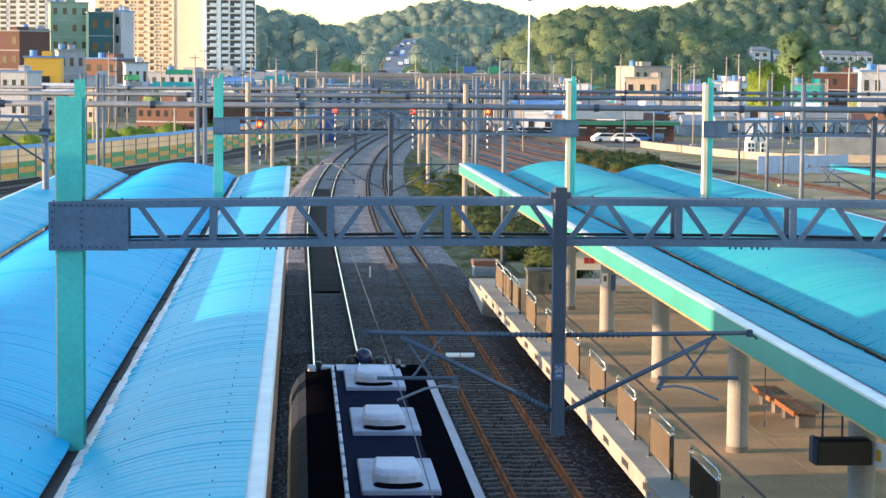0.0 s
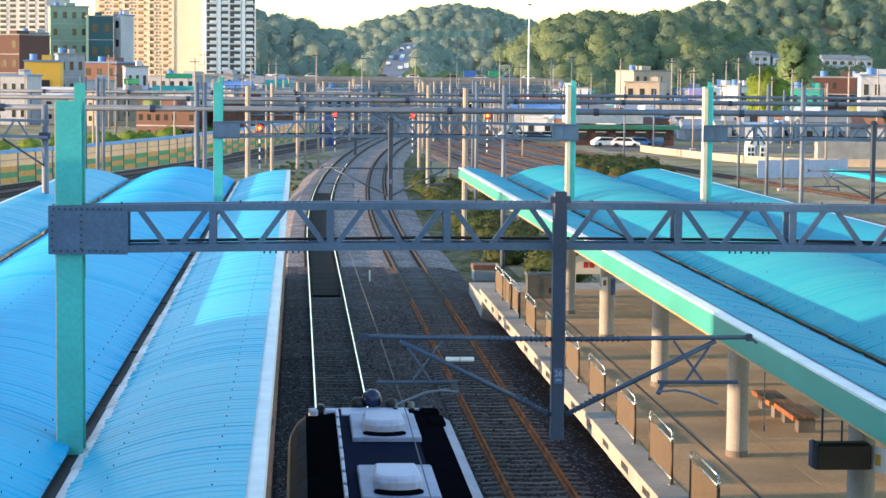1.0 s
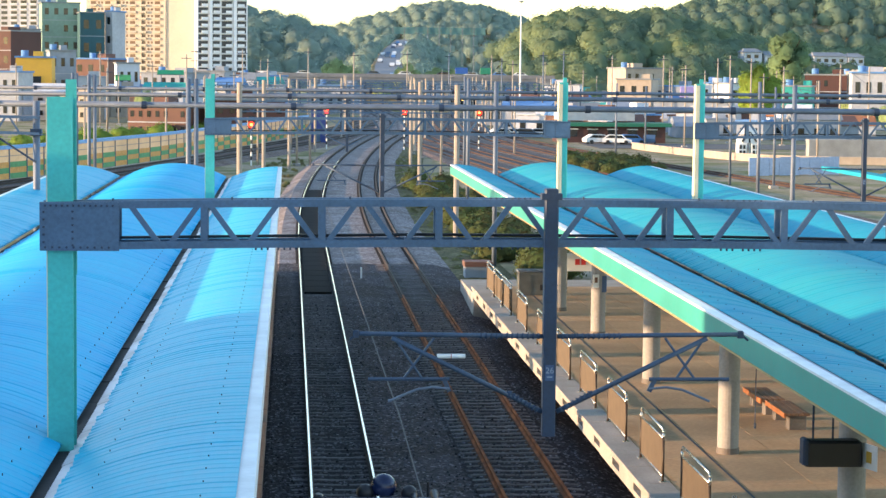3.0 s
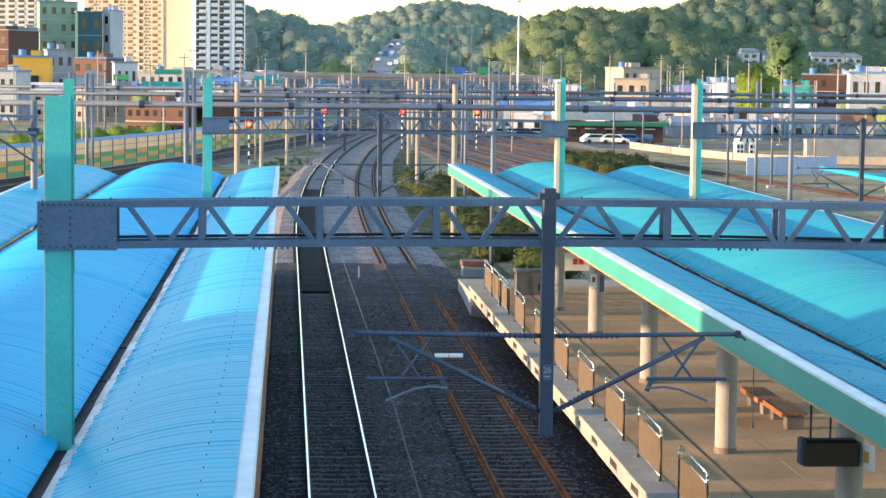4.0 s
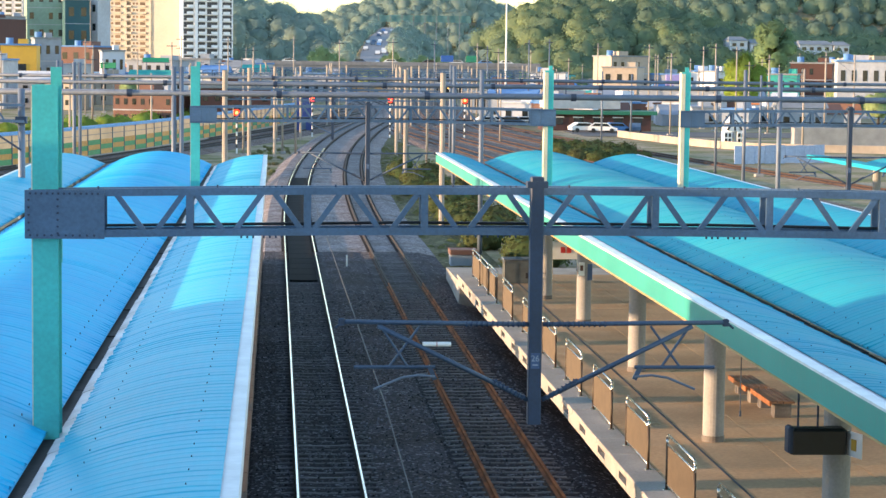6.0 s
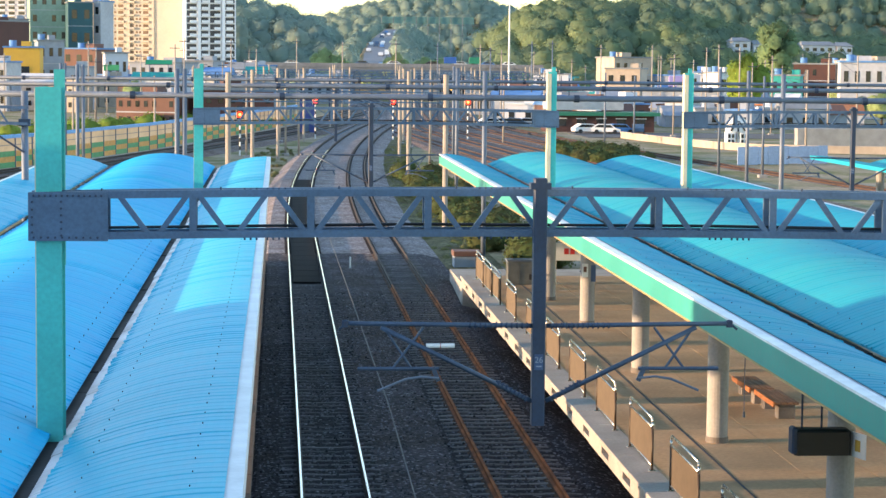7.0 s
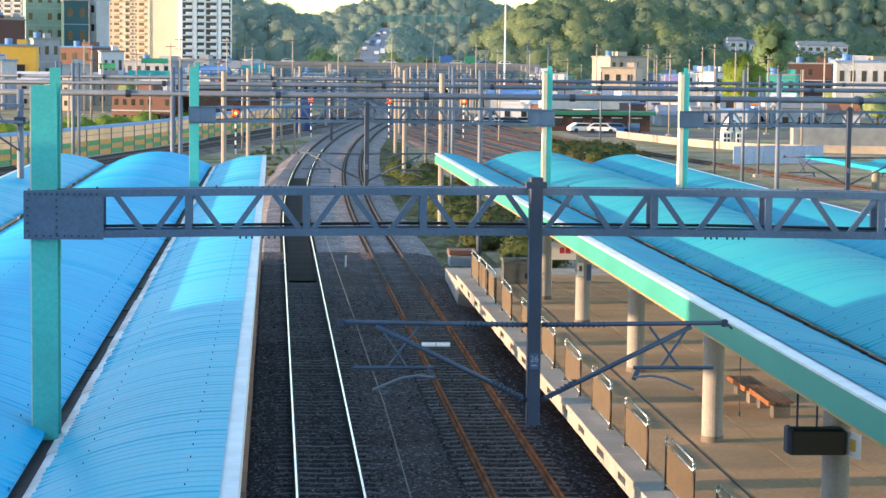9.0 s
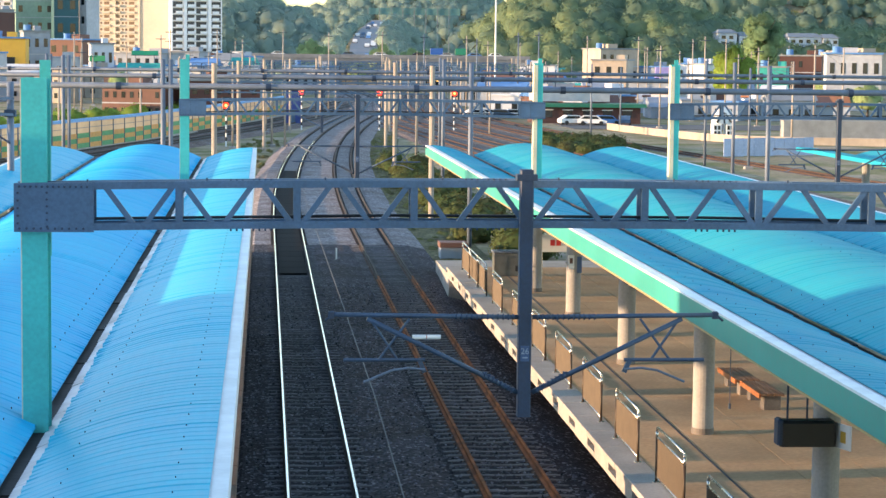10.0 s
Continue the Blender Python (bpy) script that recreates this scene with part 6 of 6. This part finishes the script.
    build_shrubs("grass_tufts", [(8.6 + random.uniform(-0.2, 2.0) + curve_x(y), y) for y in (random.uniform(106, 260) for _ in range(400))], LEAF_W, "low sallow grass beside the shrubs", 0.2)


def build_hills():
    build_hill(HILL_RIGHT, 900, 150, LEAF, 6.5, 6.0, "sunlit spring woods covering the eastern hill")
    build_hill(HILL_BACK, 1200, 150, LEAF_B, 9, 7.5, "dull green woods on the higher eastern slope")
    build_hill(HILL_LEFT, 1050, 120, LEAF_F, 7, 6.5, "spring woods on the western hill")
    build_hill(HILL_MID, 1500, 200, LEAF_F, 8, 6.5, "wooded hill closing the valley, haze put into its leaf colour")
    build_tree(84.0, 376, 12.4, 4.2, LEAF_Y, "bright green poplar among town roofs")
    build_tree(152.0, 640, 25.5, 7.0, LEAF_G, "large round dark green tree on the hill foot")
    for x, y, h, r in ((14.0, 655, 14.5, 5.0), (18.5, 660, 12.5, 4.2), (36.0, 650, 13.5, 4.4), (45.0, 655, 12.5, 4.2), (50.0, 660, 12.0, 4.2)):
        build_tree(x, y, h, r, LEAF_P, "fresh yellow-green tree behind the overpass")
    rows = [(8, 640, 7), (14, 660, 8), (22, 700, 9), (30, 690, 8), (40, 720, 9), (48, 700, 8), (58, 690, 8), (66, 700, 9), (-6, 560, 6), (-14, 470, 7), (-42, 430, 5),
            (-47, 440, 5), (74, 640, 8), (84, 660, 8), (92, 640, 7), (120, 560, 8), (135, 600, 9), (118, 440, 6), (104, 360, 6), (106, 380, 5), (96, 560, 8), (110, 620, 9), (-28, 420, 6)]
    for x, y, h in rows:
        build_tree(x, y, h, h * 0.45, LEAF_P if (x + h) % 3 else LEAF, "leafy street tree among the houses")


# ---- platform furniture ----
def build_furniture():
    for x, y in ((12.15, 50.65), (12.07, 52.95)):
        t = thing("platform_bench", "orange timber bench on grey concrete block legs", "bench", (x, y, 0.994), group="platform benches")
        for i in range(4):
            part("slat", Geo().cbox(0.03 + i * 0.15, 0.03 + i * 0.15 + 0.135, 0, 2.1, 0.37, 0.43, 0.012), WOOD_G, t)
        # Shade under the seat is put into the dark leg colour.
        for yy in (0.12, 1.6):
            part("leg", Geo().cbox(0.12, 0.56, yy, yy + 0.34, 0, 0.367, 0.02), mat_base, t)
        part("apron", Geo().box(-0.03, 0.022, 0, 2.1, 0.31, 0.435), WOOD, t, "bright orange front board")
    # hanging display
    t = thing("hanging_display", "black hanging train display with a white poster end", "display", (9.0, 35.9, 2.86))
    part("case", Geo().cbox(0, 1.0, 0, 0.35, 0, 0.46, 0.05), BLACK, t)
    part("hood", Geo().cbox(-0.05, 0.06, 0.02, 0.33, 0.03, 0.49, 0.03), STEEL_D, t)
    ps = part("poster", Geo().bar((1.03, 0.15, 0.19), (1.17, -0.30, 0.19), 0.012, 0.44), WHITE, t, "white poster with a yellow emblem")
    part("emblem", Geo().bar((1.07, 0.02, 0.18), (1.12, -0.14, 0.18), 0.018, 0.2), YELLOW, ps)
    for x, h in ((0.15, 2.24), (0.5, 2.13)):
        part("hanger", Geo().tube((x, 0.17, 0.45), (x, 0.17, h), 0.02, 8), STEEL_D, t)
    # notice board, cabinet and litter bin towards the platform end
    t = thing("notice_board", "white notice board with red lettering blocks on posts", "notice board", (10.75, 82, 0.994))
    part("board", Geo().cbox(0, 1.75, 0, 0.08, 1.0, 1.7, 0.02), WHITE, t)
    part("red_block", Geo().box(0.42, 0.60, -0.012, -0.002, 1.25, 1.48), mat("sign_red", (0.55, 0.03, 0.03), 0.5), t)
    part("red_block", Geo().box(0.66, 0.84, -0.012, -0.002, 1.25, 1.48), mat("sign_red", (0.55, 0.03, 0.03), 0.5), t)
    for x in (0.1, 1.6):
        part("post", Geo().tube((x, 0.1, 0), (x, 0.1, 1.7), 0.035, 8), STAIN, t)
    t = thing("relay_cabinet", "grey steel equipment cabinet on platform", "cabinet", (9.0, 82.4, 0.994))
    part("body", Geo().cbox(0, 1.25, 0, 0.7, 0.0, 0.92, 0.03), mat("cabinet_grey", (0.11, 0.12, 0.12), 0.6), t)
    part("lid", Geo().cbox(-0.04, 1.29, -0.04, 0.74, 0.922, 0.99, 0.02), GALV, t)
    part("vent", Geo().box(0.85, 1.1, -0.01, -0.002, 0.2, 0.42), BLACK, t)
    t = thing("brick_planter", "low grey box with red lid beyond the platform", "planter", (8.7, 104, -0.6))
    part("box", Geo().cbox(0, 1.3, 0, 1.2, 0, 0.75, 0.03), GREYW, t)
    part("lid", Geo().cbox(-0.05, 1.35, -0.05, 1.25, 0.752, 1.0, 0.03), BRICK, t)
    # slim marker posts between the tracks
    for y in (101.0,):
        t = thing("track_marker", "short white marker post between the tracks", "marker post", (3.45, y, -0.21))
        part("post", Geo().cbox(-0.04, 0.04, -0.04, 0.04, 0, 0.6, 0.015), WHITE, t)
    # white insulated feeder section hanging from the arm
    t = thing("line_insulator", "white ribbed line insulator above the track", "insulator", (1.88, 26.62, 6.04))
    part("sleeve", Geo().tube((0, 0, 0), (0.36, 0, 0), 0.03, 12), WHITE, t)
    part("band", Geo().tube((0.175, 0, 0), (0.185, 0, 0), 0.0308, 12), mat("band_red", (0.45, 0.10, 0.08), 0.5), t)
    # notices strapped to a column, and a rod hanging from the roof
    t = thing("column_notice", "white and navy notice plates strapped to a column", "notice", (10.08, 69.5, 2.45), group="notices")
    part("white_plate", Geo().cbox(0, 0.2, 0, 0.03, 0.15, 0.6, 0.008), WHITE, t)
    part("red_mark", Geo().box(0.05, 0.15, -0.008, -0.002, 0.32, 0.5), BRICK, t)
    part("navy_plate", Geo().cbox(0.26, 0.46, 0.02, 0.05, 0, 0.55, 0.008), mat_plate, t)
    part("strap", Geo().tube((0.22, 0.3, 0.3), (0.22, 0.3, 0.34), 0.262, 20), STEEL_D, t)
    t = thing("hanging_rod", "thin dark rod with a small weight hanging from roof", "rod", (10.8, 48.0, 1.5))
    part("rod", Geo().tube((0, 0, 0.12), (0, 0, 3.72), 0.012, 6), STEEL_D, t)
    part("weight", Geo().tube((0, 0, 0), (0, 0, 0.13), 0.03, 8), STEEL_D, t)
    # dark joint line and studs in the paving
    solid("platform_drain", Geo().box(9.55, 9.60, 8, 90, 0.994, 0.998), STEEL_D, "thin dark drain line in paving", "drain", "structure")


def build_shade_wall():
    """Unseen block beside the footbridge, behind the viewpoint's left, added to shade near roofs."""
    g = Geo().box(-30, -12.5, -30, 34.6, -0.6, 9.5)
    solid("station_wall", g, PALE, "unseen plain wall added to shade the near roofs", "wall", "structure")


# ---- build ----
build_ground()
build_tracks()
build_platforms()
build_gantries()
train = build_train()
build_furniture()
build_yard()
build_hills()
build_town()
build_shade_wall()


def motions():
    ys = [(0.0, 43.4), (0.5, 40.6), (1.0, 38.2), (1.5, 36.0), (2.0, 33.75), (2.5, 31.7), (3.0, 29.7), (4.0, 25.8), (6.0, 18.1), (8.0, 10.4), (10.0, 2.8)]
    walk(train, [(t, pose(1.36, y, 0.0)) for t, y in ys])


motions()
